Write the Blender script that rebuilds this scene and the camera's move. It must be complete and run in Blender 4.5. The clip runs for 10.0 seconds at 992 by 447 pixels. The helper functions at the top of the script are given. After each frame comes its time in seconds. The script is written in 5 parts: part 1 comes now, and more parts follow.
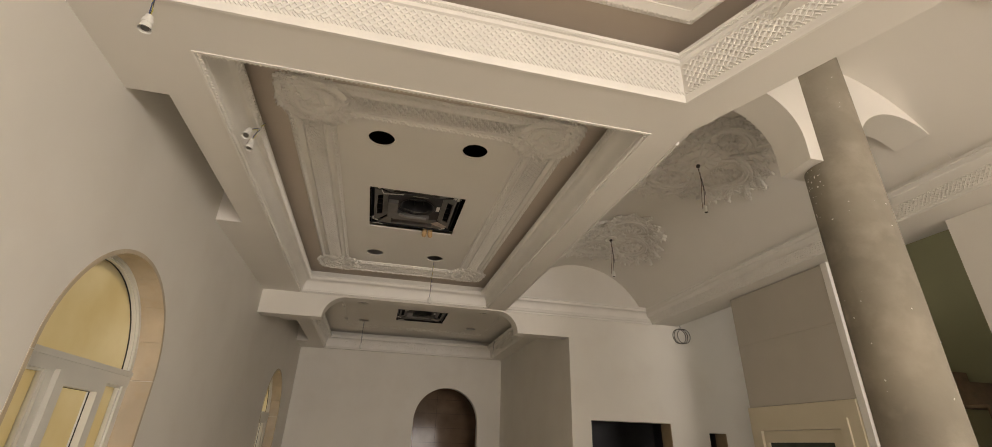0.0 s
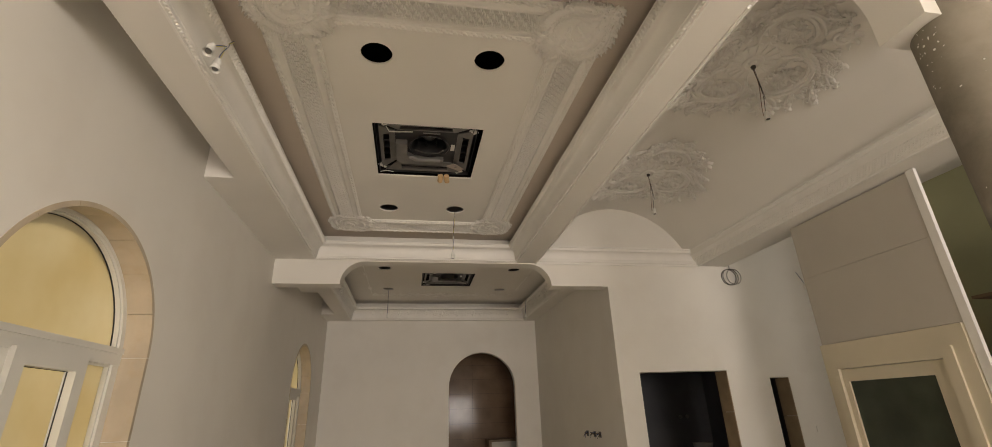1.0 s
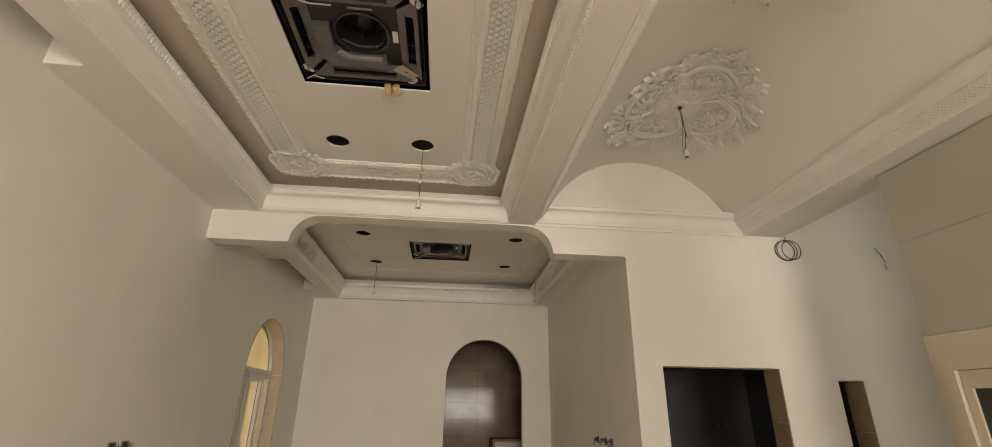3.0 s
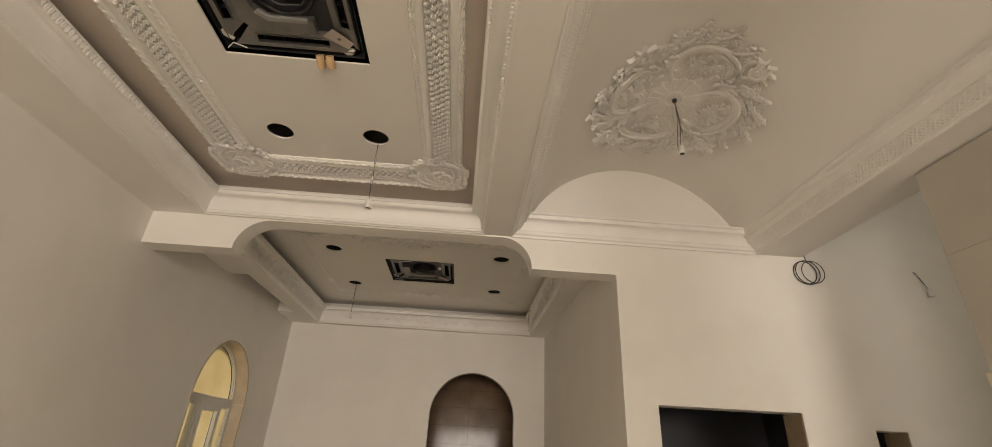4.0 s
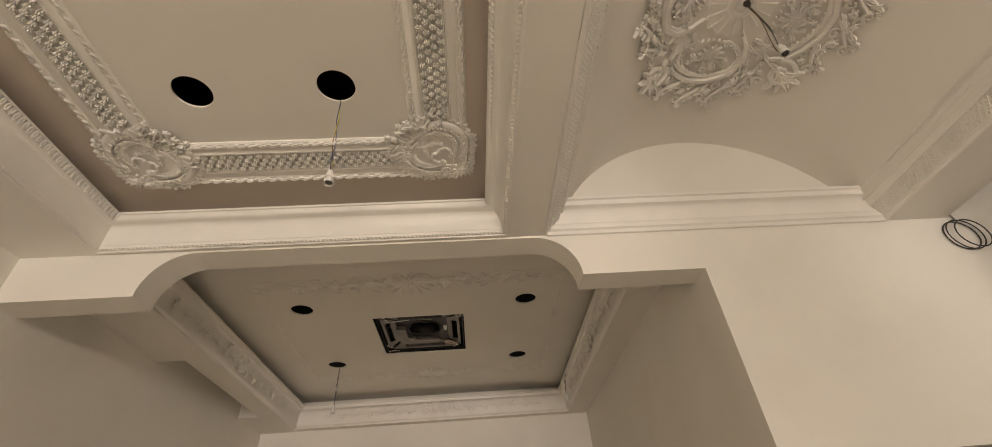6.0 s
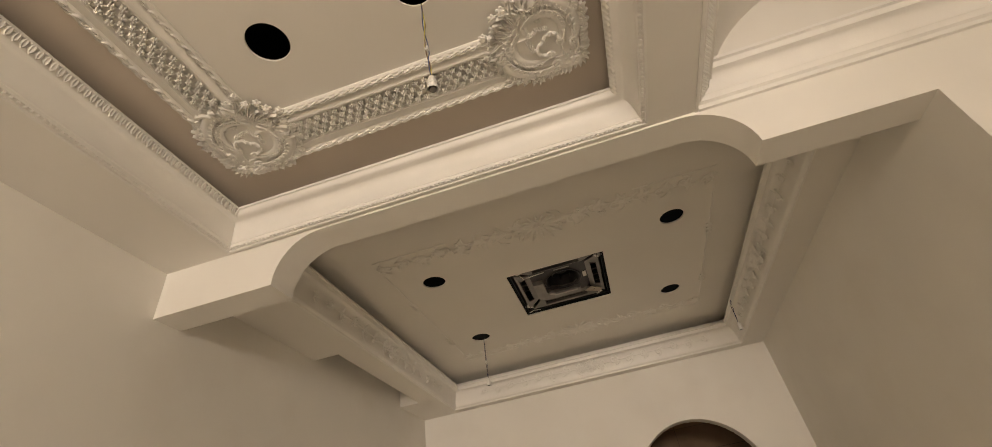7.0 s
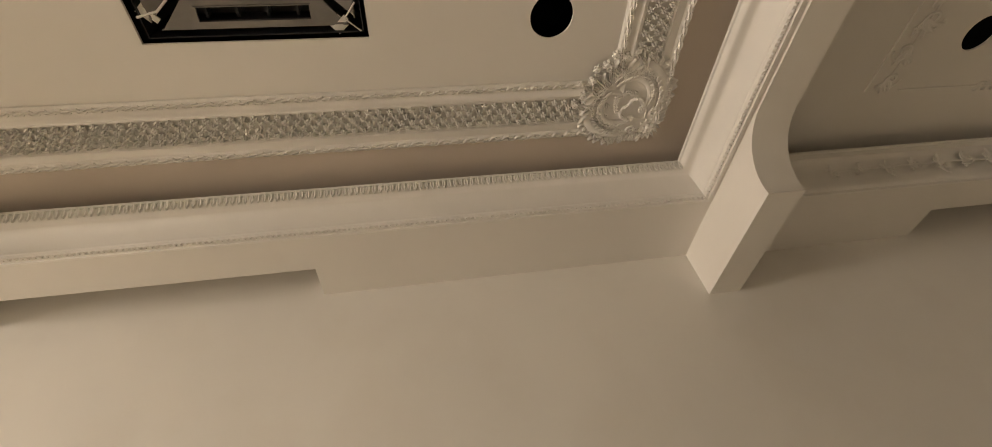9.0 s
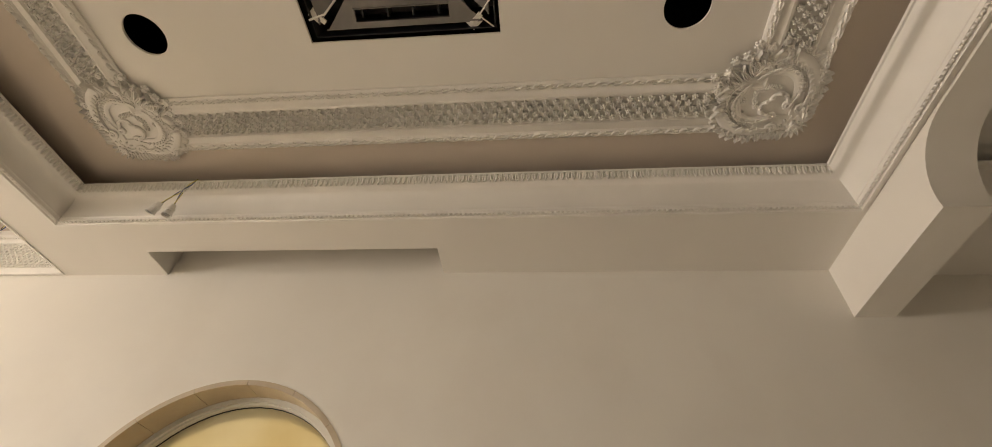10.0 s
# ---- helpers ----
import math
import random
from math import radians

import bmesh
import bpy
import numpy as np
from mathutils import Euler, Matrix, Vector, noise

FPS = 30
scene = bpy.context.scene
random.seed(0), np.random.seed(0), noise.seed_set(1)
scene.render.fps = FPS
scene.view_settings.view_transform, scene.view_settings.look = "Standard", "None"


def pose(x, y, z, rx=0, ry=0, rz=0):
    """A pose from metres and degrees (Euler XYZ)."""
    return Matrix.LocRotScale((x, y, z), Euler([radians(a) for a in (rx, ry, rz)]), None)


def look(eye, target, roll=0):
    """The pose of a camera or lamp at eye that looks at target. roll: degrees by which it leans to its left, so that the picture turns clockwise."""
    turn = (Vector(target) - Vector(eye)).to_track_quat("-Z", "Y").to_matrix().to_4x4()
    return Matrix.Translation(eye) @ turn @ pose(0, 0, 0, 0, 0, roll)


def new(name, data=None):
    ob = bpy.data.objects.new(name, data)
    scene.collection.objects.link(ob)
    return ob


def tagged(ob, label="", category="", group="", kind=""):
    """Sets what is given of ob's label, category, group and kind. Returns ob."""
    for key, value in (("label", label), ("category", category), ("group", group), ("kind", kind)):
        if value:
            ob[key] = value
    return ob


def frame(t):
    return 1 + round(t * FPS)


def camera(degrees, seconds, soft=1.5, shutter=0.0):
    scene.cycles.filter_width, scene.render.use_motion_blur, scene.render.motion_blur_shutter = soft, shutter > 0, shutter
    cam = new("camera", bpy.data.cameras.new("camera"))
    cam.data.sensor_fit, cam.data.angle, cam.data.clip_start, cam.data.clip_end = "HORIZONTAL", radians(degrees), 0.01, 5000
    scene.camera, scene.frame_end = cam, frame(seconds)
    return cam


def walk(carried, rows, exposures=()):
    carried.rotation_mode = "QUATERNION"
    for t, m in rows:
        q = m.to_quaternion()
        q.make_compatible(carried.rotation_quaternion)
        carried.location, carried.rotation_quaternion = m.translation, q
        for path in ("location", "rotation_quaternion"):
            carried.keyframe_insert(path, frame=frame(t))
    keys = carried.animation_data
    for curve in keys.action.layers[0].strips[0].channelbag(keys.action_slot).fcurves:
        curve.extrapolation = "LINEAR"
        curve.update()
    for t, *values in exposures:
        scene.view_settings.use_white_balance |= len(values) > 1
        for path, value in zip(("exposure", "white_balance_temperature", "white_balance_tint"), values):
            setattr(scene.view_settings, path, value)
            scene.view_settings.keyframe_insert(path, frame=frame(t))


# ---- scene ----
cam = camera(92.5, 10.0, soft=0.8)
PATH = [
    (0, (-0.17, 0.046, 1.703), (0.236, 1.81, 2.553), 1.8),
    (0.5, (-0.107, 0.367, 1.685), (0.288, 2.134, 2.533), -2.9),
    (1, (-0.08, 0.712, 1.667), (0.252, 2.542, 2.403), -2.0),
    (1.5, (-0.014, 1.033, 1.648), (0.292, 2.871, 2.376), -1.4),
    (2, (0.208, 1.333, 1.635), (0.455, 3.194, 2.326), -1.3),
    (2.5, (0.452, 1.624, 1.665), (0.686, 3.486, 2.357), -0.3),
    (2.7, (0.52, 1.766, 1.66), (0.751, 3.627, 2.355), 0.1),
    (3.8, (1.123, 2.477, 1.692), (1.136, 4.293, 2.531), 2.8),
    (4, (1.187, 2.599, 1.667), (1.276, 4.401, 2.53), 3.0),
    (4.5, (1.284, 2.991, 1.607), (1.683, 4.639, 2.667), 6.0),
    (5, (1.333, 3.419, 1.666), (1.797, 4.92, 2.903), 1.1),
    (5.5, (1.181, 3.826, 1.667), (1.567, 5.348, 2.906), -3.6),
    (6, (1.024, 4.177, 1.675), (1.146, 5.762, 2.889), -5.1),
    (6.2, (0.959, 4.322, 1.667), (0.962, 5.929, 2.859), -6.3),
    (7.3, (0.628, 4.933, 1.696), (0.135, 6.463, 2.886), -8.8),
    (7.5, (0.569, 5.062, 1.707), (-0.134, 6.492, 2.915), -7.2),
    (8, (0.542, 5.22, 1.756), (-0.666, 6.193, 3.019), -14.2),
    (8.5, (0.501, 5.225, 1.764), (-0.862, 5.858, 3.084), -18.4),
    (9, (0.449, 5.127, 1.761), (-0.962, 5.419, 3.148), -13.5),
    (9.5, (0.49, 5.124, 1.765), (-0.936, 5.106, 3.166), -1.6),
    (10, (0.476, 5.145, 1.719), (-0.945, 4.941, 3.112), 4.7),
]
walk(cam, [(t, look(eye, target, roll)) for t, eye, target, roll in PATH],
     exposures=[(0, -0.42, 6600, 11), (1, -0.22, 6600, 11), (2.5, 0.08, 6650, 11), (4.5, 0.15, 6750, 12), (6, 0.23, 6850, 13), (7.5, 0.44, 7200, 13), (8.5, 0.24, 7200, 13), (9.2, 0.05, 7050, 13), (10, 0.07, 6900, 12)])

# ---- light ----
world = bpy.data.worlds.new("sky")
scene.world = world
world.use_nodes = True
wn = world.node_tree.nodes
sky = wn.new("ShaderNodeTexSky")
sky.sky_type = "NISHITA"
sky.sun_disc = False
sky.sun_elevation, sky.sun_rotation = radians(48), radians(250)
world.node_tree.links.new(sky.outputs[0], wn["Background"].inputs[0])
wn["Background"].inputs[1].default_value = 0.12

sun = new("sun", bpy.data.lights.new("sun", "SUN"))
sun.data.energy, sun.data.angle, sun.data.color = 4.0, radians(0.5), (1.0, 0.93, 0.82)
sun.matrix_world = look((-8, -3, 9), (0, 0, 0))


def unseen_lamp(name, place, target, w, h, watts, colour):
    """An added area lamp, out of view, that stands in for daylight."""
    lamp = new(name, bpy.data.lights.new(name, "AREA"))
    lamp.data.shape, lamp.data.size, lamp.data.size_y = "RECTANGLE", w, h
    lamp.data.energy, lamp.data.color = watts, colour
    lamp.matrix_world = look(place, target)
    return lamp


# Added lamp for the light from behind the view; its source is unseen.
unseen_lamp("rear_stand_in_light", (2.0, -8.75, 1.7), (2.0, -5.0, 1.55), 4.0, 1.7, 640, (1.0, 0.92, 0.85))
# Added side fill that evens out the light; no hall window is known.
unseen_lamp("hall_fill_light", (8.3, -2.3, 3.0), (3.6, -1.2, 0.2), 5.0, 2.6, 310, (1.0, 0.93, 0.86))
# Added dim fill for the stair hall, with no source known there.
unseen_lamp("stair_fill_light", (6.3, 1.12, 3.9), (7.6, 5.5, 2.2), 2.4, 1.6, 6, (0.92, 0.96, 1.0))


# ---- materials ----
def mat(name, colour, rough=0.6, metal=0.0, vary=0.05, scale=3.0, bump=0.05, bump_scale=60.0, spec=0.5, stain=None, stain_amount=0.0):
    """A surface with broad and fine variation of its colour and a fine relief."""
    m = bpy.data.materials.new(name)
    m.use_nodes = True
    n, l = m.node_tree.nodes, m.node_tree.links
    b = n["Principled BSDF"]
    b.inputs["Roughness"].default_value, b.inputs["Metallic"].default_value = rough, metal
    b.inputs["Specular IOR Level"].default_value = spec
    co = n.new("ShaderNodeTexCoord")
    big = n.new("ShaderNodeTexNoise")
    big.inputs["Scale"].default_value, big.inputs["Detail"].default_value = scale, 5
    l.new(co.outputs["Object"], big.inputs["Vector"])
    ramp = n.new("ShaderNodeValToRGB")
    lo = tuple(c * (1 - vary) for c in colour)
    hi = tuple(min(1, c * (1 + vary)) for c in colour)
    ramp.color_ramp.elements[0].color, ramp.color_ramp.elements[1].color = (*lo, 1), (*hi, 1)
    ramp.color_ramp.elements[0].position, ramp.color_ramp.elements[1].position = 0.3, 0.7
    l.new(big.outputs["Fac"], ramp.inputs[0])
    out = ramp.outputs[0]
    if stain:
        st = n.new("ShaderNodeTexNoise")
        st.inputs["Scale"].default_value, st.inputs["Detail"].default_value = scale * 2.3, 8
        l.new(co.outputs["Object"], st.inputs["Vector"])
        r2 = n.new("ShaderNodeValToRGB")
        r2.color_ramp.elements[0].position, r2.color_ramp.elements[1].position = 0.5, 0.72
        r2.color_ramp.elements[0].color, r2.color_ramp.elements[1].color = (0, 0, 0, 1), (stain_amount,) * 3 + (1,)
        l.new(st.outputs["Fac"], r2.inputs[0])
        mix = n.new("ShaderNodeMix")
        mix.data_type = "RGBA"
        mix.inputs["B"].default_value = (*stain, 1)
        l.new(r2.outputs[0], mix.inputs["Factor"])
        l.new(out, mix.inputs["A"])
        out = mix.outputs["Result"]
    l.new(out, b.inputs["Base Color"])
    fine = n.new("ShaderNodeTexNoise")
    fine.inputs["Scale"].default_value, fine.inputs["Detail"].default_value = bump_scale, 4
    l.new(co.outputs["Object"], fine.inputs["Vector"])
    bp = n.new("ShaderNodeBump")
    bp.inputs["Strength"].default_value, bp.inputs["Distance"].default_value = bump, 0.01
    l.new(fine.outputs["Fac"], bp.inputs["Height"])
    l.new(bp.outputs[0], b.inputs["Normal"])
    return m


WALL = mat("warm_white_wall_paint", (0.80, 0.765, 0.70), 0.65, vary=0.035, scale=0.9, bump=0.06, bump_scale=25, stain=(0.68, 0.62, 0.54), stain_amount=0.22)
CEIL = mat("matt_ceiling_paint", (0.80, 0.765, 0.705), 0.7, vary=0.025, scale=1.2, bump=0.05, bump_scale=30)
PLASTER = mat("white_gypsum_moulding", (0.83, 0.80, 0.745), 0.42, vary=0.03, scale=4, bump=0.06, bump_scale=90)
TAUPE = mat("taupe_ceiling_paint", (0.61, 0.53, 0.45), 0.7, vary=0.03, scale=1.5, bump=0.04, bump_scale=30)
GREEN = mat("olive_green_wall_paint", (0.36, 0.35, 0.20), 0.7, vary=0.05, scale=1.0)
BOARD = mat("grey_plasterboard", (0.52, 0.48, 0.41), 0.8, vary=0.05, scale=1.5, bump=0.04)
CREAM = mat("cream_lacquered_wood", (0.66, 0.59, 0.44), 0.4, vary=0.04, scale=2.0, bump=0.02)
CEMENT = mat("bare_cement_render", (0.265, 0.235, 0.185), 0.9, vary=0.18, scale=2.2, bump=0.25, bump_scale=35, stain=(0.40, 0.35, 0.28), stain_amount=0.6)
SPLASH = mat("dried_plaster_splash", (0.75, 0.72, 0.66), 0.9, bump=0.2)
STONE = mat("cream_travertine", (0.54, 0.45, 0.33), 0.5, vary=0.1, scale=5, bump=0.05, stain=(0.5, 0.36, 0.2), stain_amount=0.35)
UPVC = mat("white_window_profile", (0.72, 0.70, 0.64), 0.35, vary=0.03, bump=0.01)
GASKET = mat("black_rubber_gasket", (0.03, 0.03, 0.03), 0.6)
# Dark slate tone for the small room behind the doorways.
DARKWALL = mat("dark_slate_wall", (0.09, 0.09, 0.098), 0.7, vary=0.1)
TILE_BEIGE = mat("beige_jamb_tile", (0.36, 0.27, 0.17), 0.45, vary=0.12, scale=6)
TILE_BROWN = mat("glossy_brown_tile", (0.21, 0.14, 0.09), 0.1, vary=0.2, scale=2.5, bump=0.05, bump_scale=6, spec=0.14)
GROUT = mat("dark_grout", (0.10, 0.07, 0.05), 0.9)
# The floor is out of view; its paleness is set to bounce light upwards.
FLOOR = mat("pale_bounce_floor", (0.76, 0.71, 0.63), 0.8, vary=0.12, scale=2, bump=0.2, bump_scale=20)
# Near black: the shade of the ceiling void is put into the colour.
PLENUM_SHADE = mat("plenum_shade", (0.012, 0.011, 0.010), 0.9)
GALV = mat("dull_galvanised_steel", (0.22, 0.21, 0.20), 0.45, metal=0.7, vary=0.15, scale=8)
BLACKP = mat("black_plastic", (0.02, 0.02, 0.022), 0.4)
GREYP = mat("grey_plastic", (0.30, 0.29, 0.27), 0.5)
WHITEP = mat("white_plastic", (0.75, 0.73, 0.68), 0.4)
FOAM = mat("tan_pipe_foam", (0.62, 0.42, 0.22), 0.9, vary=0.1, scale=20)
COPPER_WIRE = mat("brown_wire", (0.16, 0.09, 0.05), 0.5)
BLUE_WIRE = mat("blue_wire", (0.05, 0.08, 0.2), 0.5)
YELLOW_WIRE = mat("yellow_wire", (0.55, 0.48, 0.10), 0.5)
WIRE = mat("dark_cable", (0.05, 0.045, 0.04), 0.5)
DARKGLASS = mat("dark_green_glass", (0.035, 0.045, 0.03), 0.25, vary=0.3, scale=3, bump=0.02)
WOOD = mat("rough_brown_timber", (0.22, 0.15, 0.09), 0.7, vary=0.2, scale=6)


def film_material():
    """Window glass under a pale yellow film that lets daylight glow through."""
    m = bpy.data.materials.new("yellow_window_film")
    m.use_nodes = True
    n, l = m.node_tree.nodes, m.node_tree.links
    b = n["Principled BSDF"]
    co = n.new("ShaderNodeTexCoord")
    no = n.new("ShaderNodeTexNoise")
    no.inputs["Scale"].default_value, no.inputs["Detail"].default_value = 2.0, 4
    l.new(co.outputs["Object"], no.inputs["Vector"])
    ramp = n.new("ShaderNodeValToRGB")
    ramp.color_ramp.elements[0].color, ramp.color_ramp.elements[1].color = (0.78, 0.67, 0.42, 1), (0.88, 0.79, 0.57, 1)
    ramp.color_ramp.elements[0].position, ramp.color_ramp.elements[1].position = 0.35, 0.68
    l.new(no.outputs["Fac"], ramp.inputs[0])
    tr = n.new("ShaderNodeBsdfTranslucent")
    l.new(ramp.outputs[0], tr.inputs["Color"])
    l.new(ramp.outputs[0], b.inputs["Base Color"])
    b.inputs["Roughness"].default_value = 0.15
    mix = n.new("ShaderNodeMixShader")
    mix.inputs[0].default_value = 0.35
    l.new(tr.outputs[0], mix.inputs[1])
    l.new(b.outputs[0], mix.inputs[2])
    l.new(mix.outputs[0], n["Material Output"].inputs[0])
    return m


FILM = film_material()


# ---- mesh tools ----
class Shape:
    """Gathers vertices and faces of one mesh."""

    def __init__(self):
        self.v, self.f = [], []

    def add(self, verts, faces):
        k = len(self.v)
        self.v += [tuple(p) for p in verts]
        self.f += [tuple(i + k for i in q) for q in faces]
        return self

    def box(self, x0, x1, y0, y1, z0, z1):
        p = [(x, y, z) for z in (z0, z1) for y in (y0, y1) for x in (x0, x1)]
        return self.add(p, [(0, 2, 3, 1), (4, 5, 7, 6), (0, 1, 5, 4), (2, 6, 7, 3), (0, 4, 6, 2), (1, 3, 7, 5)])

    def loft(self, rings, close=True, caps=True):
        n = len(rings[0])
        vs = [p for r in rings for p in r]
        fs = []
        for a in range(len(rings) - 1):
            for i in range(n if close else n - 1):
                j = (i + 1) % n
                fs.append((a * n + i, a * n + j, (a + 1) * n + j, (a + 1) * n + i))
        if caps and close:
            fs.append(tuple(range(n))[::-1])
            fs.append(tuple((len(rings) - 1) * n + i for i in range(n)))
        return self.add(vs, fs)

    def tube(self, pts, radii, seg=6, flat=1.0):
        """A round bar along points; flat squeezes it along the third axis."""
        pts = [Vector(p) for p in pts]
        if not hasattr(radii, "__len__"):
            radii = [radii] * len(pts)
        rings = []
        up = Vector((0, 0, 1))
        for i, p in enumerate(pts):
            d = (pts[min(i + 1, len(pts) - 1)] - pts[max(i - 1, 0)]).normalized()
            s = d.cross(up)
            s = s.normalized() if s.length > 1e-3 else Vector((1, 0, 0))
            t = s.cross(d).normalized()
            rings.append([p + s * math.cos(a) * radii[i] + t * math.sin(a) * radii[i] * flat for a in (2 * math.pi * k / seg for k in range(seg))])
        return self.loft(rings)

    def dome(self, c, ru, rv, rw, turn=0.0, seg=7, steps=2):
        """Half an ellipsoid that stands out of a surface."""
        ca, sa = math.cos(turn), math.sin(turn)
        rings = []
        for k in range(steps):
            e = k / steps * math.pi / 2
            rings.append([(c[0] + ca * ru * math.cos(e) * math.cos(a) - sa * rv * math.cos(e) * math.sin(a),
                           c[1] + sa * ru * math.cos(e) * math.cos(a) + ca * rv * math.cos(e) * math.sin(a),
                           c[2] + rw * math.sin(e)) for a in (2 * math.pi * i / seg for i in range(seg))])
        vs = [p for r in rings for p in r] + [(c[0], c[1], c[2] + rw)]
        fs = [(k * seg + i, k * seg + (i + 1) % seg, (k + 1) * seg + (i + 1) % seg, (k + 1) * seg + i) for k in range(steps - 1) for i in range(seg)]
        fs += [((steps - 1) * seg + i, (steps - 1) * seg + (i + 1) % seg, steps * seg) for i in range(seg)]
        return self.add(vs, fs)

    def leaf(self, c, ang, length, width, high, bend=0.0, n=5):
        """A pointed leaf with a sunk midrib, bent sideways and curling up at its tip."""
        rows = []
        for i in range(n + 1):
            s = i / n
            a = ang + bend * s
            w = width * (math.sin(math.pi * min(1, 0.12 + 0.88 * s)) ** 0.8 * (1 if i % 2 else 0.82) if i < n else 0.02)
            x, y = c[0] + math.cos(a) * length * s, c[1] + math.sin(a) * length * s
            nx, ny = -math.sin(a), math.cos(a)
            h = high * (0.35 + 0.65 * s)
            rows.append([(x + nx * w * k, y + ny * w * k, c[2] + z) for k, z in ((-1, 0), (-0.55, h), (0, h * 0.6), (0.55, h), (1, 0))])
        return self.loft(rows, close=False, caps=False)

    def scroll(self, c, r0, r1, turns, a0, rad, high=1.0, hand=1, n=None):
        """A spiral bar that thins towards its eye, with a bead in the eye."""
        n = n or max(8, int(turns * 14))
        pts, radii = [], []
        for i in range(n + 1):
            s = i / n
            r = r0 + (r1 - r0) * s
            a = a0 + hand * 2 * math.pi * turns * s
            pts.append((c[0] + r * math.cos(a), c[1] + r * math.sin(a), c[2]))
            radii.append(rad * (0.45 + 0.55 * math.sin(math.pi * (0.15 + 0.75 * s))))
        return self.tube(pts, radii, 6, high)

    def flower(self, c, r, petals=5, high=0.3, a0=0.0):
        for k in range(petals):
            a = a0 + 2 * math.pi * k / petals
            self.dome((c[0] + math.cos(a) * r * 0.58, c[1] + math.sin(a) * r * 0.58, c[2]), r * 0.42, r * 0.36, r * high, a, 6, 2)
        return self.dome((c[0], c[1], c[2]), r * 0.28, r * 0.28, r * high * 1.25, 0, 6, 2)

    def rose(self, c, r, a0=0.0):
        """A full round rose: a bud wound in a spiral, with a ring of petals round it."""
        self.dome(c, r * 0.8, r * 0.8, r * 0.75, 0, 9, 3)
        self.scroll((c[0], c[1], c[2] + r * 0.62), r * 0.62, r * 0.12, 1.6, a0, r * 0.2)
        for k in range(6):
            a = a0 + math.pi / 3 * k
            self.dome((c[0] + math.cos(a) * r * 0.72, c[1] + math.sin(a) * r * 0.72, c[2]), r * 0.4, r * 0.36, r * 0.5, a, 7, 2)
        return self

    def merge(self, other, fn=None):
        return self.add([fn(p) for p in other.v] if fn else other.v, other.f)

    def mapped(self, fn):
        self.v = [tuple(fn(p)) for p in self.v]
        return self


def plate(outer, holes, depth, fn):
    """A solid slab cut to an outline with holes; fn lays (u, v, w) into the world, w from 0 to depth."""
    bm = bmesh.new()
    for loop in (outer, *holes):
        vs = [bm.verts.new((u, v, 0)) for u, v in loop]
        for i in range(len(vs)):
            bm.edges.new((vs[i], vs[(i + 1) % len(vs)]))
    bmesh.ops.triangle_fill(bm, use_beauty=True, edges=bm.edges[:], normal=(0, 0, 1))
    bm.verts.index_update()
    flat = [v.co.xy.to_tuple() for v in bm.verts]
    tris = [[v.index for v in f.verts] for f in bm.faces]
    bm.free()
    sh = Shape()
    sh.add([fn((u, v, 0)) for u, v in flat], [t[::-1] for t in tris])
    sh.add([fn((u, v, depth)) for u, v in flat], tris)
    for loop in (outer, *holes):
        n = len(loop)
        sh.add([fn((u, v, w)) for w in (0, depth) for u, v in loop], [(i, (i + 1) % n, n + (i + 1) % n, n + i) for i in range(n)])
    return sh


def rect(x0, x1, y0, y1):
    return [(x0, y0), (x1, y0), (x1, y1), (x0, y1)]


def circle(x, y, r, n=36):
    return [(x + r * math.cos(2 * math.pi * k / n), y + r * math.sin(2 * math.pi * k / n)) for k in range(n)]


def arched(x0, x1, z0, spring, n=24):
    """An opening with a round head."""
    c, r = (x0 + x1) / 2, (x1 - x0) / 2
    return [(x0, z0), (x1, z0)] + [(c + r * math.cos(math.pi * k / n), spring + r * math.sin(math.pi * k / n)) for k in range(n + 1)]


def link(name, sh, material, smooth=True):
    me = bpy.data.meshes.new(name)
    me.from_pydata(sh.v, [], sh.f)
    bm = bmesh.new()
    bm.from_mesh(me)
    bmesh.ops.remove_doubles(bm, verts=bm.verts, dist=0.0002) if len(bm.verts) < 60000 else None
    bmesh.ops.recalc_face_normals(bm, faces=bm.faces)
    bm.to_mesh(me)
    bm.free()
    me.materials.append(material)
    if smooth:
        me.shade_auto(radians(38)) if hasattr(me, "shade_auto") else smooth_by_angle(me)
    return new(name, me)


def smooth_by_angle(me):
    """Smooth shading, with edges sharper than 38 degrees kept hard."""
    for p in me.polygons:
        p.use_smooth = True
    me.set_sharp_from_angle(angle=radians(38))


def thing(name, sh, material, label, category, group="", kind="", smooth=True):
    ob = link(name, sh, material, smooth)
    return tagged(ob, label, category, group, kind)


def holder(name, place, label, category, group="", kind=""):
    ob = new(name)
    ob.location = place
    ob.empty_display_size = 0.1
    bpy.context.view_layer.update()
    return tagged(ob, label, category, group, kind)


def part(name, sh, material, parent, label="", smooth=True):
    """One mesh under a thing or part; its shape is given in world places."""
    ob = link(name, sh, material, smooth)
    ob.parent = parent
    bpy.context.view_layer.update()
    ob.matrix_parent_inverse = parent.matrix_world.inverted()
    return tagged(ob, label) if label else ob


def ring_profile(x0, x1, y0, y1, profile):
    """A moulding mitred round a rectangle: profile of (inset, height)."""
    sh = Shape()
    rings = [[(x0 + d, y0 + d, z), (x1 - d, y0 + d, z), (x1 - d, y1 - d, z), (x0 + d, y1 - d, z)] for d, z in profile]
    return sh.loft(rings, True, False)


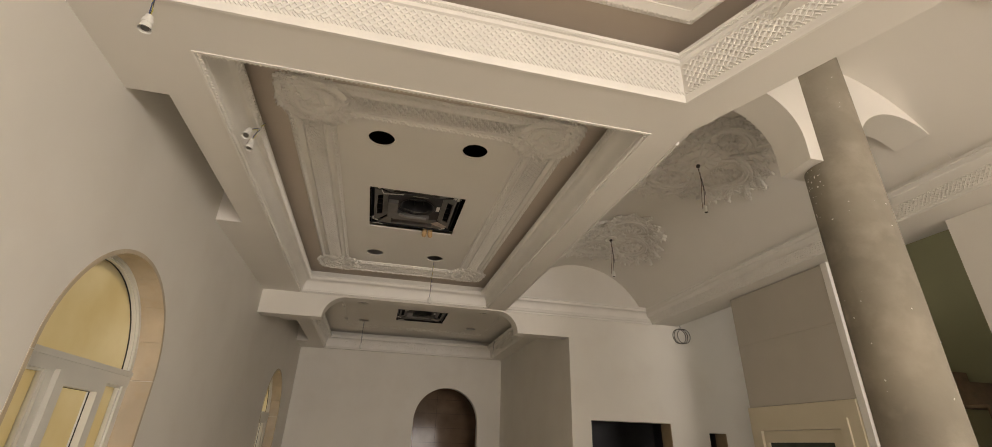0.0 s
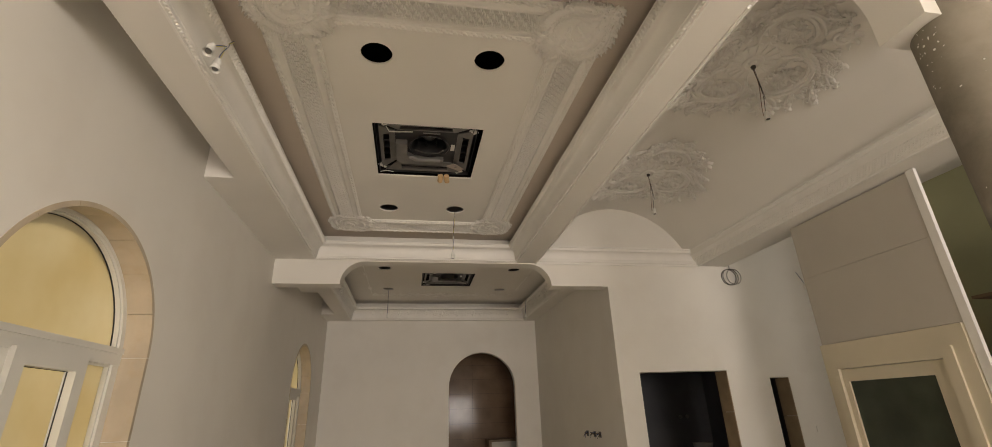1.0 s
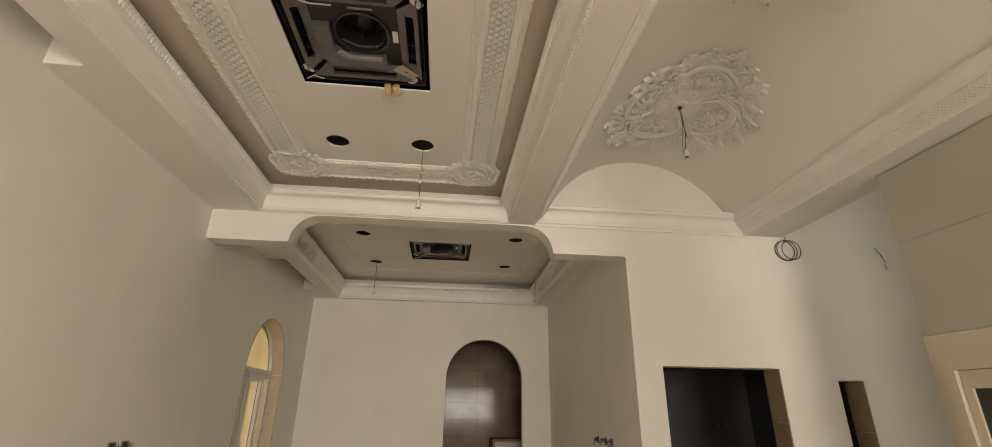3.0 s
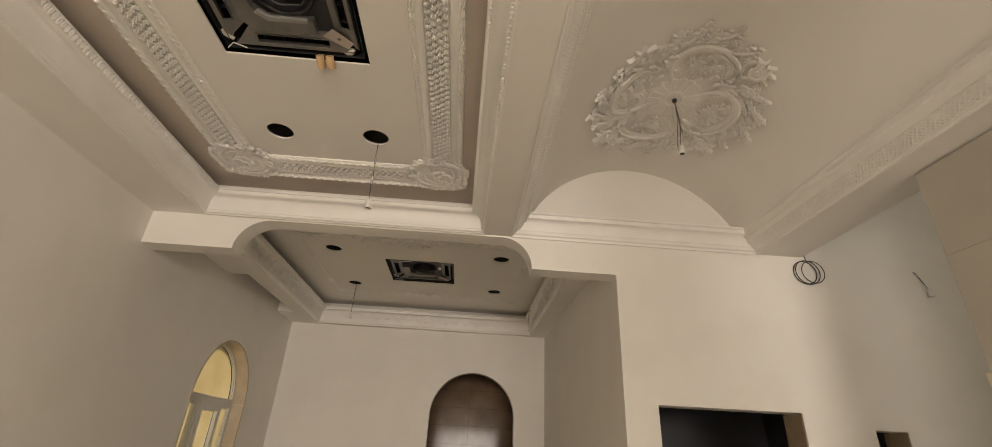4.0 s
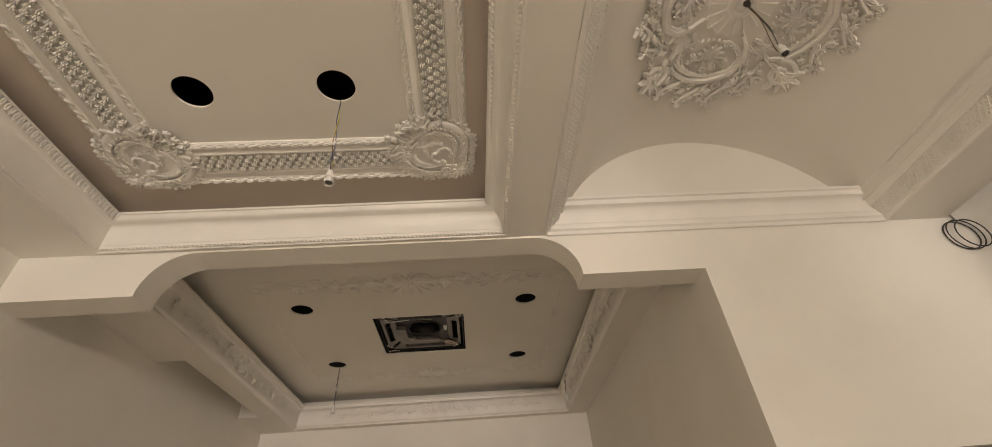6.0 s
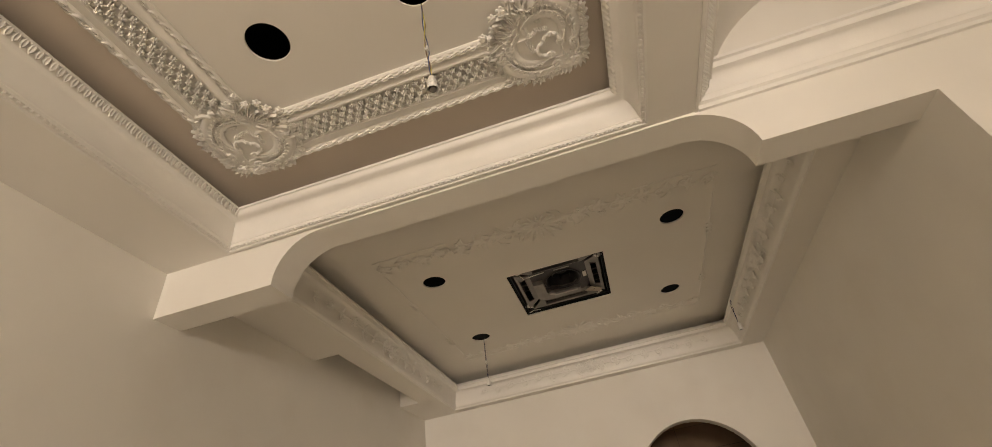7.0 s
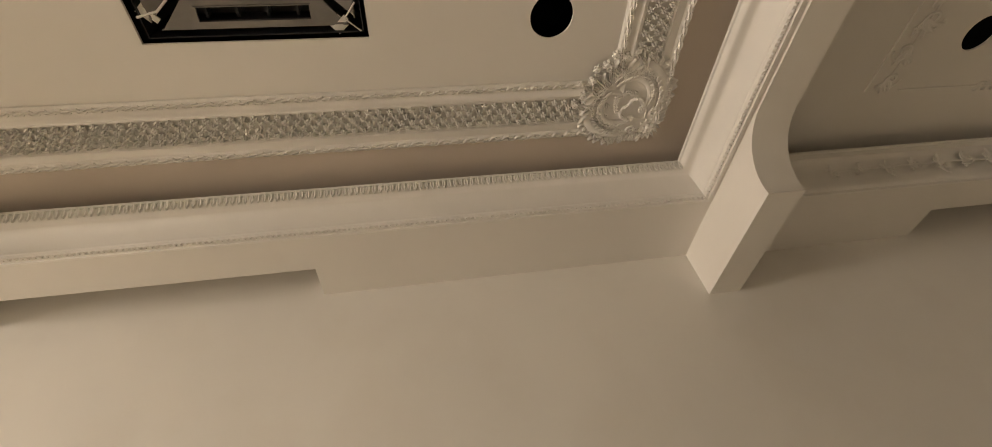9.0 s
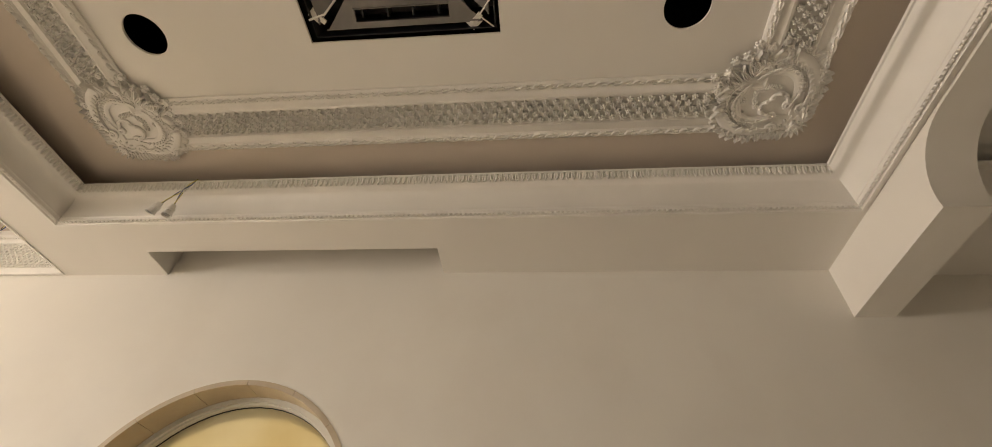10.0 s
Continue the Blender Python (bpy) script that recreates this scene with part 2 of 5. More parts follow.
def inset(poly, d):
    """The outline moved inwards by d, for corners given anticlockwise."""
    out = []
    n = len(poly)
    for i in range(n):
        a, b, c = (Vector(poly[j % n]) for j in (i - 1, i, i + 1))
        u, v = (b - a).normalized(), (c - b).normalized()
        nu, nv = Vector((-u.y, u.x)), Vector((-v.y, v.x))
        m = (nu + nv).normalized()
        out.append(tuple(b + m * (d / max(0.2, m.dot(nu)))))
    return out


def poly_profile(poly, profile):
    """A moulding mitred round any outline: profile of (inset, height)."""
    return Shape().loft([[(x, y, z) for x, y in inset(poly, d)] for d, z in profile], True, False)


def along_poly(poly):
    """Each side of an anticlockwise outline: start, direction along, inward direction, length."""
    out = []
    for i in range(len(poly)):
        a, b = Vector(poly[i]), Vector(poly[(i + 1) % len(poly)])
        u = (b - a).normalized()
        out.append((tuple(a), (u.x, u.y), (-u.y, u.x), (b - a).length))
    return out


def straight_profile(a, b, inward, profile):
    """A moulding from a to b; profile of (distance along inward, height), closed into a solid."""
    sh = Shape()
    rings = []
    for p in (a, b):
        rings.append([(p[0] + inward[0] * d, p[1] + inward[1] * d, z) for d, z in profile])
    return sh.loft(rings)


def along_rect(x0, x1, y0, y1):
    """The four sides: start, direction along, inward direction, length."""
    return [((x0, y0), (1, 0), (0, 1), x1 - x0), ((x1, y0), (0, 1), (-1, 0), y1 - y0),
            ((x1, y1), (-1, 0), (0, -1), x1 - x0), ((x0, y1), (0, -1), (1, 0), y1 - y0)]

# ---- the shell ----
XW, YB, YE, SOF = -1.80, 6.755, 10.89, 3.53      # left wall, cross wall, end wall, beam soffit
Y0, XH = -9.0, 8.4                              # rear wall, far side of the hall
WIN_1, WIN_2 = (2.83, 4.29), (8.38, 9.82)
SPRING = 2.07


def wall_plane_x(x):
    return lambda p: (x - p[2], p[0], p[1])


def wall_plane_y(y):
    return lambda p: (p[0], y + p[2], p[1])


def flat_at(z):
    return lambda p: (p[0], p[1], z + p[2])


thing("floor", Shape().box(XW - 0.3, XH + 0.2, Y0 - 0.2, 13.2, -0.12, 0), FLOOR, "unseen floor of the unfinished room, made pale to bounce light to the ceilings", "floor", kind="structure")
thing("wall_west", plate(rect(Y0, YE + 0.2, 0, 4.7), [arched(*WIN_1, 0.55, SPRING), arched(*WIN_2, 0.55, SPRING), arched(-2.6, -1.14, 0.55, SPRING)], 0.3, wall_plane_x(XW)), WALL,
      "warm white painted wall with arched windows", "wall", kind="structure")

# cross wall: one side rises into the rounded head of the bay
head = [(2.55, 0), (2.55, 3.215), (1.75, 3.215)]
head += [(1.75 - 0.29 * (1 - math.cos(a)), 3.215 + 0.30 * math.sin(a)) for a in (math.pi / 2 * k / 12 for k in range(1, 13))]
head += [(-1.0 + 0.29 * (1 - math.cos(a)), 3.215 + 0.30 * math.sin(a)) for a in (math.pi / 2 * k / 12 for k in range(12, -1, -1))]
head += [(XW, 3.215), (XW, 4.7), (4.4, 4.7), (4.4, 5.2), (XH, 5.2), (XH, 0)]
DOOR_A, DOOR_B = (2.84, 4.09, 2.08), (4.71, 5.0, 1.975)
cross_holes = [rect(DOOR_A[0], DOOR_A[1], 0.02, DOOR_A[2]), rect(DOOR_B[0], DOOR_B[1], 0.02, DOOR_B[2])]
thing("wall_cross", plate(head, cross_holes, 0.2, wall_plane_y(YB)), WALL, "white painted cross wall with rounded bay head and unfinished doorways", "wall", kind="structure")
thing("wall_bay_side", Shape().box(2.55, 2.73, YB + 0.2, YE, 0, 3.9), WALL, "white painted side wall of the bay", "wall", kind="structure")
thing("wall_end", plate(rect(XW, 2.73, 0, 4.2), [arched(0.68, 2.05, 0.02, 2.145)], 0.16, wall_plane_y(YE)), WALL, "white painted end wall with an arched doorway", "wall", kind="structure")
# Out of view: closes the room, with openings added to suit the lamp.
thing("wall_rear", plate(rect(XW, XH, 0, 5.2), [rect(-0.1, 1.15, 0.3, 3.0), rect(1.4, 2.6, 0.3, 3.0), rect(2.85, 4.1, 0.3, 3.0)], 0.2, wall_plane_y(Y0 - 0.2)), WALL, "unseen plain white rear wall, added with openings behind the rear lamp", "wall", kind="structure")
# The opening is unseen, cut to suit the added hall lamp.
thing("wall_hall", plate(rect(Y0, YB + 0.2, 0, 5.2), [rect(-4.8, 0.2, 1.65, 4.35)], 0.2, lambda p: (XH + p[2], p[0], p[1])), GREEN, "olive green painted wall of the stair hall", "wall", kind="structure")
thing("roof_slab", Shape().box(XW - 0.3, 4.4, Y0 - 0.2, 13.2, 4.72, 4.85), PLENUM_SHADE, "slab above the false ceiling, near black for the shade of the void", "ceiling", kind="structure")
thing("ceiling_hall", Shape().box(4.4, XH + 0.2, Y0 - 0.2, YB + 0.2, 5.05, 5.2).box(4.42, 4.5, Y0 - 0.2, YB, 4.0, 5.05), CEIL, "plain white ceiling of the stair hall", "ceiling", kind="structure")

# doorways behind the cross wall
for x0, x1, top in (DOOR_A, DOOR_B):
    jamb = Shape()
    n = 4
    for k in range(n):
        jamb.box(x1 - 0.012, x1 - 0.002, YB + 0.003, YB + 0.25, top * k / n + (0.004 if k else 0.025), top * (k + 1) / n - (0 if k < n - 1 else 0.004))
    thing("door_jamb_tile", jamb, TILE_BEIGE, "beige stone tiles lining a doorway jamb", "tile", kind="structure")
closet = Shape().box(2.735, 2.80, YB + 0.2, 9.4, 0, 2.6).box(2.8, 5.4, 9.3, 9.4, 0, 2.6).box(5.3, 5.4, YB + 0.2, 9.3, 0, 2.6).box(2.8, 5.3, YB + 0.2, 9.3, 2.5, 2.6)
thing("closet_shell", closet, DARKWALL, "dark slate coloured walls of a small unlit room", "wall", kind="structure")

# ---- false ceiling of the main room ----
C1 = (-1.33, 1.29, 2.24, 6.735)       # coffer over the room: edge of its opening in the soffit
C0 = [(-1.785, -2.6), (1.80, -2.6), (1.80, 0.90), (1.37, 1.93), (-1.785, 1.93)]       # coffer behind it, with a skewed side
P1 = (XW, -1.57, 2.67, 4.52)


def skew(p):
    """The main coffer widens and leans a little towards its rear end."""
    f = max(-0.2, (YB - p[1]) / 4.5)
    return (p[0] + f * (0.014 * p[0] + 0.022), p[1], *p[2:])


soffit = [(XW, Y0), (2.03, Y0), (2.03, 1.05), (1.54, 2.2), (1.54, YB), (XW, YB), (XW, P1[3]), (P1[1], P1[3]), (P1[1], P1[2]), (XW, P1[2])]
thing("ceiling_soffit", plate(soffit, [[skew(p) for p in rect(*C1)], C0], 0.02, flat_at(SOF)), CEIL, "smooth painted beam soffit framing the ceiling coffers", "ceiling", kind="structure")


def pocket(p, z):
    """A curtain pocket over a window."""
    a, b, x1 = p[2] + 0.003, p[3] - 0.003, p[1] - 0.003
    sh = Shape().box(x1, x1 + 0.018, a, b, z, z + 0.33).box(p[0], x1, a - 0.018, a, z, z + 0.33)
    sh.box(p[0], x1, b, b + 0.018, z, z + 0.33).box(p[0], x1 + 0.018, a - 0.018, b + 0.018, z + 0.33, z + 0.345)
    return thing("curtain_pocket", sh, CEIL, "recessed plasterboard curtain pocket above an arched window", "ceiling recess", kind="structure", smooth=False)


pocket(P1, SOF + 0.002)

HOLES_1 = [(-0.38, 3.255), (0.35, 3.232), (-0.392, 5.772), (0.353, 5.757)]
AC_1, AC_2 = (-0.014, 4.51), (0.5, 8.94)
Z1 = 3.85


def ceiling_panel(name, x0, x1, y0, y1, z, holes, ac, label):
    cut = [circle(x, y, 0.1) for x, y in holes]
    cut.append(rect(ac[0] - 0.45, ac[0] + 0.45, ac[1] - 0.45, ac[1] + 0.45))
    return thing(name, plate(rect(x0, x1, y0, y1), cut, 0.014, flat_at(z)).mapped(skew if name == "ceiling_coffer_main" else tuple), CEIL, label, "ceiling", kind="structure")


ceiling_panel("ceiling_coffer_main", -1.5, 1.5, 2.08, YB, Z1, HOLES_1, AC_1, "raised plasterboard coffer panel with downlight holes")
# taupe margin round the coffer panel, 4 mm proud of it
thing("ceiling_margin", plate(rect(-1.47, 1.47, 2.09, YB - 0.01), [rect(-1.0, 1.0, 2.78, 6.4)], 0.003, flat_at(Z1 - 0.004)).mapped(skew), TAUPE, "taupe painted margin round the coffer panel", "ceiling", kind="structure")
sides = Shape().box(-1.56, -1.54, 2.06, YB, SOF + 0.02, Z1 + 0.02).box(1.56, 1.58, 2.06, YB, SOF + 0.02, Z1 + 0.02).box(-1.54, 1.56, 2.06, 2.08, SOF + 0.02, Z1 + 0.02)
thing("coffer_sides", sides, CEIL, "painted inner sides of the coffer recess", "ceiling", kind="structure")


def cove(d0, z0, d1, z1, n=8):
    """A hollow curve from the lower edge, rising first and then leaning in."""
    return [(d0 + (d1 - d0) * (1 - math.cos(math.pi / 2 * k / n)), z0 + (z1 - z0) * math.sin(math.pi / 2 * k / n)) for k in range(n + 1)]


cornice_1 = [(0, SOF), (0, SOF - 0.006), (0.012, SOF - 0.006), (0.016, SOF + 0.004), (0.034, SOF + 0.008), (0.036, SOF + 0.026)] + cove(0.04, SOF + 0.03, 0.10, SOF + 0.155)
cornice_1 += [(0.112, SOF + 0.158), (0.125, SOF + 0.172), (0.132, SOF + 0.196), (0.14, SOF + 0.20), (0.14, SOF + 0.215), (0.02, SOF + 0.215)]
c1_cornice = holder("coffer_cornice", (0, 4.5, SOF), "white gypsum cove cornice with beaded and leaf edges round a coffer", "cornice", kind="structure")
part("cornice_body", ring_profile(*C1, cornice_1).mapped(skew), PLASTER, c1_cornice)

# coffer behind: taller lattice cornice and stepped panel
c0_profile = [(0, SOF), (0, SOF - 0.006), (0.014, SOF - 0.006), (0.018, SOF + 0.012), (0.03, SOF + 0.03), (0.03, SOF + 0.05), (0.022, SOF + 0.055), (0.045, SOF + 0.235), (0.06, SOF + 0.24), (0.066, SOF + 0.262), (0.085, SOF + 0.275), (0.085, SOF + 0.295), (0.0, SOF + 0.295)]
c0_cornice = holder("lattice_cornice", (0, -0.3, SOF), "white gypsum cornice with a diamond lattice face round a coffer", "cornice", kind="structure")
part("cornice_body", poly_profile(C0, c0_profile), PLASTER, c0_cornice)
Z0 = 3.965
outer_0 = [(min(x, 1.9) if x > 0 else XW - 0.02, y) for x, y in inset(C0, -0.1)]
recess = plate(outer_0, [], 0.015, flat_at(Z0)).loft([[(x, y, z) for x, y in outer_0] for z in (SOF + 0.021, Z0)], True, False)
thing("ceiling_coffer_rear", recess, TAUPE, "taupe painted recess of a deep ceiling coffer", "ceiling", kind="structure")
R0 = [(-1.55, -2.38), (1.66, -2.38), (1.66, 0.95), (1.335, 1.735), (-1.55, 1.735)]
thing("ceiling_panel_rear", plate(inset(R0, 0.075), [], 0.016, flat_at(Z0 - 0.02)), CEIL, "white dropped panel inside a deep coffer", "ceiling", kind="structure")
rope = holder("panel_moulding", (0, -0.3, Z0), "white roped gypsum moulding edging a coffer panel", "moulding", kind="structure")
part("moulding_body", poly_profile(R0, [(0, Z0 - 0.003), (0, Z0 - 0.025), (0.03, Z0 - 0.038), (0.06, Z0 - 0.028), (0.085, Z0 - 0.025), (0.085, Z0 - 0.003)]), PLASTER, rope)

# ---- bay beyond the cross wall ----
SB, ZB = 3.49, 3.86
CB = (-1.33, 2.29, 6.87, 10.76)
YN = YB + 0.202                       # back of the cross wall
P2 = (XW, -1.56, 8.38, 10.16)
soffit_bay = [(XW, YN), (CB[0], YN), (CB[0], CB[3]), (CB[1], CB[3]), (CB[1], YN), (2.55, YN), (2.55, YE), (XW, YE), (XW, P2[3]), (P2[1], P2[3]), (P2[1], P2[2]), (XW, P2[2])]
thing("ceiling_soffit_bay", plate(soffit_bay, [], 0.02, flat_at(SB)), CEIL, "smooth painted soffit round the bay coffer", "ceiling", kind="structure")
pocket(P2, SB + 0.002)
HOLES_2 = [(-0.552, 8.242), (1.557, 8.242), (-0.554, 9.62), (1.56, 9.62)]
ceiling_panel("ceiling_coffer_bay", -1.6, 2.55, YN, YE, ZB, HOLES_2, AC_2, "raised plasterboard panel over the bay with downlight holes")
bay_profile = [(0, SB), (0, SB - 0.006), (0.012, SB - 0.006), (0.016, SB + 0.01), (0.03, SB + 0.02)] + cove(0.034, SB + 0.03, 0.095, SB + 0.2) + [(0.11, SB + 0.205), (0.12, SB + 0.235), (0.13, SB + 0.24), (0.13, SB + 0.255), (0.02, SB + 0.255)]
bay_cornice = holder("bay_cornice", (0.5, 9, SB), "white gypsum cove cornice round the bay coffer", "cornice", kind="structure")
part("cornice_body", Shape().loft([[(CB[0] + d, YN, z), (CB[0] + d, CB[3] - d, z), (CB[1] - d, CB[3] - d, z), (CB[1] - d, YN, z)] for d, z in bay_profile], False, False), PLASTER, bay_cornice)

# ---- vaulted aisle ----
VX, VR, VC = 2.755, 1.165, 3.215     # axis, radius and centre height of the barrel


def vault_at(y):
    """Radius and centre height of the barrel, which eases towards the cross wall."""
    f = min(1.0, max(0.0, (y - 2.3) / (YB - 2.3)))
    return 1.22 + (VR - 1.22) * f, 3.23 + (VC - 3.23) * f


def vault_point(u, y, w=0.0):
    """A point on the vault, u metres along its curve from the crown, w below it."""
    r, c = vault_at(y)
    a = math.pi / 2 - u / r
    return (VX + (r - w) * math.cos(a), y, c + (r - w) * math.sin(a))


def barrel(ya, yb):
    ends = [(y, *vault_at(y)) for y in (ya, yb)]
    rings = []
    for k in range(49):
        ring = []
        for (y, r, c), more in ((ends[0], 0), (ends[1], 0), (ends[1], 0.08), (ends[0], 0.08)):
            a0 = math.asin((3.66 - c) / r)
            a = a0 + (math.pi - 2 * a0) * k / 48
            ring.append((VX + (r + more) * math.cos(a), y, c + (r + more) * math.sin(a)))
        rings.append(ring)
    return Shape().loft(rings)


thing("vault_ceiling", barrel(2.3, YB), CEIL, "smooth painted barrel vault over the aisle", "vaulted ceiling", kind="structure")
thing("vault_ceiling_rear", barrel(Y0, 2.3), CEIL, "smooth painted barrel vault before the twin arches", "vaulted ceiling", kind="structure")

lattice_profile = [(0, SOF), (0, SOF - 0.008), (0.014, SOF - 0.008), (0.018, SOF + 0.006), (0.028, SOF + 0.010), (0.030, SOF + 0.020), (0.098, SOF + 0.090), (0.106, SOF + 0.088), (0.110, SOF + 0.105), (0.128, SOF + 0.150), (0.14, SOF + 0.155), (0.15, SOF + 0.185), (0.165, SOF + 0.19), (0.165, SOF + 0.21), (0.0, SOF + 0.215)]
beam_a = holder("aisle_cornice", (1.54, 2, SOF), "white lattice cornice along the vault springing", "cornice", group="vault cornices", kind="structure")
part("cornice_body", straight_profile((1.541, 2.3), (1.541, YB), (1, 0), lattice_profile), PLASTER, beam_a)
beam_b = holder("aisle_cornice", (3.97, 2, SOF), "white lattice cornice along the vault springing", "cornice", group="vault cornices", kind="structure")
part("cornice_body", straight_profile((3.97, Y0), (3.97, YB), (-1, 0), lattice_profile), PLASTER, beam_b)
end_profile = [(0, SOF - 0.012), (0.02, SOF - 0.012), (0.025, SOF + 0.01), (0.04, SOF + 0.02), (0.045, SOF + 0.05)] + cove(0.05, SOF + 0.055, 0.10, SOF + 0.155) + [(0.115, SOF + 0.16), (0.125, SOF + 0.19), (0.14, SOF + 0.195), (0.14, SOF + 0.215), (0.0, SOF + 0.22)]
beam_c = holder("end_cornice", (2.7, YB, SOF), "plain stepped white cornice under the vault's end wall", "cornice", kind="structure")
part("cornice_body", straight_profile((1.56, YB), (3.95, YB), (0, -1), end_profile), PLASTER, beam_c)
thing("beam_aisle", Shape().box(3.968, 4.42, Y0, YB, SOF, SOF + 0.6), CEIL, "smooth painted beam along the aisle", "beam", kind="structure")

# twin arches across the vault
arch_outline = [(1.64, 3.69)]
arch_outline += [(2.075 - 0.425 * math.cos(a), 3.68 + 0.41 * math.sin(a)) for a in (math.pi * k / 20 for k in range(21))]
arch_outline += [(2.50, SOF), (3.0, SOF)]
arch_outline += [(3.425 - 0.425 * math.cos(a), 3.68 + 0.41 * math.sin(a)) for a in (math.pi * k / 20 for k in range(21))]
arch_outline += [(3.87, 3.69), (3.87, 4.5), (1.64, 4.5)]
thing("wall_arches", plate(arch_outline, [], 0.26, wall_plane_y(2.2)), WALL, "white painted twin arches crossing the vault", "arch", kind="structure")


# ---- column ----
def column():
    sh, n = Shape(), 40
    rings = []
    for k in range(26):
        z = 4.5 * k / 25
        rings.append([(2.80 + (0.206 + 0.003 * noise.noise((3 * math.cos(a), 3 * math.sin(a), z * 3))) * math.cos(a), 2.27 + (0.206 + 0.003 * noise.noise((3 * math.cos(a), 3 * math.sin(a), z * 3 + 7))) * math.sin(a), z) for a in (2 * math.pi * i / n for i in range(n))])
    col = thing("round_column", sh.loft(rings), CEMENT, "round bare cement column with white plaster splashes", "column")
    rng = random.Random(4)
    sp = Shape()
    for k in range(85):
        if k < 45:
            a, z, s = math.pi * (0.93 + rng.uniform(-0.12, 0.12)), rng.gauss(3.52, 0.22), rng.uniform(0.0025, 0.007)
        else:
            a, z, s = rng.uniform(math.pi * 0.8, math.pi * 1.8), rng.uniform(1.5, 4.2), rng.uniform(0.0015, 0.005)
        e = Matrix.Translation((2.80 + 0.205 * math.cos(a), 2.27 + 0.205 * math.sin(a), z)) @ Matrix.Rotation(a, 4, "Z") @ Matrix.Rotation(math.pi / 2, 4, "Y")
        d = Shape().dome((0, 0, 0), s * rng.uniform(0.6, 1.8), s * rng.uniform(0.5, 1.2), 0.002 + s * 0.3, rng.uniform(0, 3), 7, 2)
        sp.merge(d, lambda p: tuple(e @ Vector(p)))
    part("plaster_splash", sp, SPLASH, col, "dried white plaster splashes")["kind"] = "stuff"


column()

# ---- partition beside the aisle ----
XP = 4.185
board = holder("partition_board", (XP, 4.5, 2.2), "grey plasterboard partition panel above a cream door unit", "partition", kind="structure")
part("board", Shape().box(XP, XP + 0.03, 3.80, 5.20, 2.205, 2.915).box(XP, XP + 0.03, 3.80, 5.20, 2.918, SOF - 0.014), BOARD, board)
part("edge_strip", Shape().box(XP - 0.004, XP + 0.03, 3.73, 3.80, 0, SOF - 0.002), PLASTER, board, "white painted end strip")
unit = holder("door_unit", (XP, 4.5, 0), "cream lacquered door unit with a dark green glass pane", "door")
part("casing", plate(rect(3.81, 5.215, 0, 2.2), [rect(4.02, 5.05, 0.03, 1.95)], 0.05, lambda p: (XP - 0.02 + p[2], p[0], p[1])), CREAM, unit)
part("casing_bead", plate(rect(3.93, 5.13, 0.01, 2.04), [rect(4.02, 5.05, 0.03, 1.95)], 0.02, lambda p: (XP - 0.04 + p[2], p[0], p[1])), CREAM, unit)
leaf_frame = part("door_leaf", plate(rect(4.025, 5.045, 0.035, 1.945), [rect(4.15, 4.99, 0.25, 1.83)], 0.04, lambda p: (XP - 0.01 + p[2], p[0], p[1])), CREAM, unit)
part("pane", Shape().box(XP + 0.01, XP + 0.016, 4.15, 4.99, 0.25, 1.83), DARKGLASS, leaf_frame, "dark green glass pane")

# ---- room behind the arched doorway ----
alcove = Shape().box(-0.6, -0.5, YE + 0.16, 12.6, 0, 3.2).box(3.2, 3.3, YE + 0.16, 12.6, 0, 3.2).box(-0.6, 3.3, YE + 0.16, 12.6, 3.2, 3.3).box(-0.6, 3.3, 12.5, 12.6, 0, 3.2)
thing("tiled_room_shell", alcove, GROUT, "dark grouted shell of the tiled room", "wall", kind="structure")
# Unseen wall added to keep the hall lamp off the cross wall.
thing("hall_light_block", plate(rect(4.42, XH, 0, 5.05), [rect(5.1, 7.5, 3.1, 4.7)], 0.1, wall_plane_y(0.9)), GREEN, "unseen olive green wall added across the hall to block the hall lamp", "wall", kind="structure")
thing("wall_aisle", Shape().box(4.30, 4.42, 1.0, 2.66, 0, SOF - 0.002), WALL, "cream painted wall along the aisle", "wall", kind="structure")


# ---- arched windows ----
def arch_ring(y0, y1, spring, w0, w1, x0, x1, n=30):
    """A curved bar that follows a round window head, between insets w0 and w1."""
    c, r = (y0 + y1) / 2, (y1 - y0) / 2
    rings = []
    for k in range(n + 1):
        a = math.pi * k / n
        rings.append([(x, c + q * math.cos(a), spring + q * math.sin(a)) for x, q in ((x0, r - w0), (x1, r - w0), (x1, r - w1), (x0, r - w1))])
    return Shape().loft(rings)


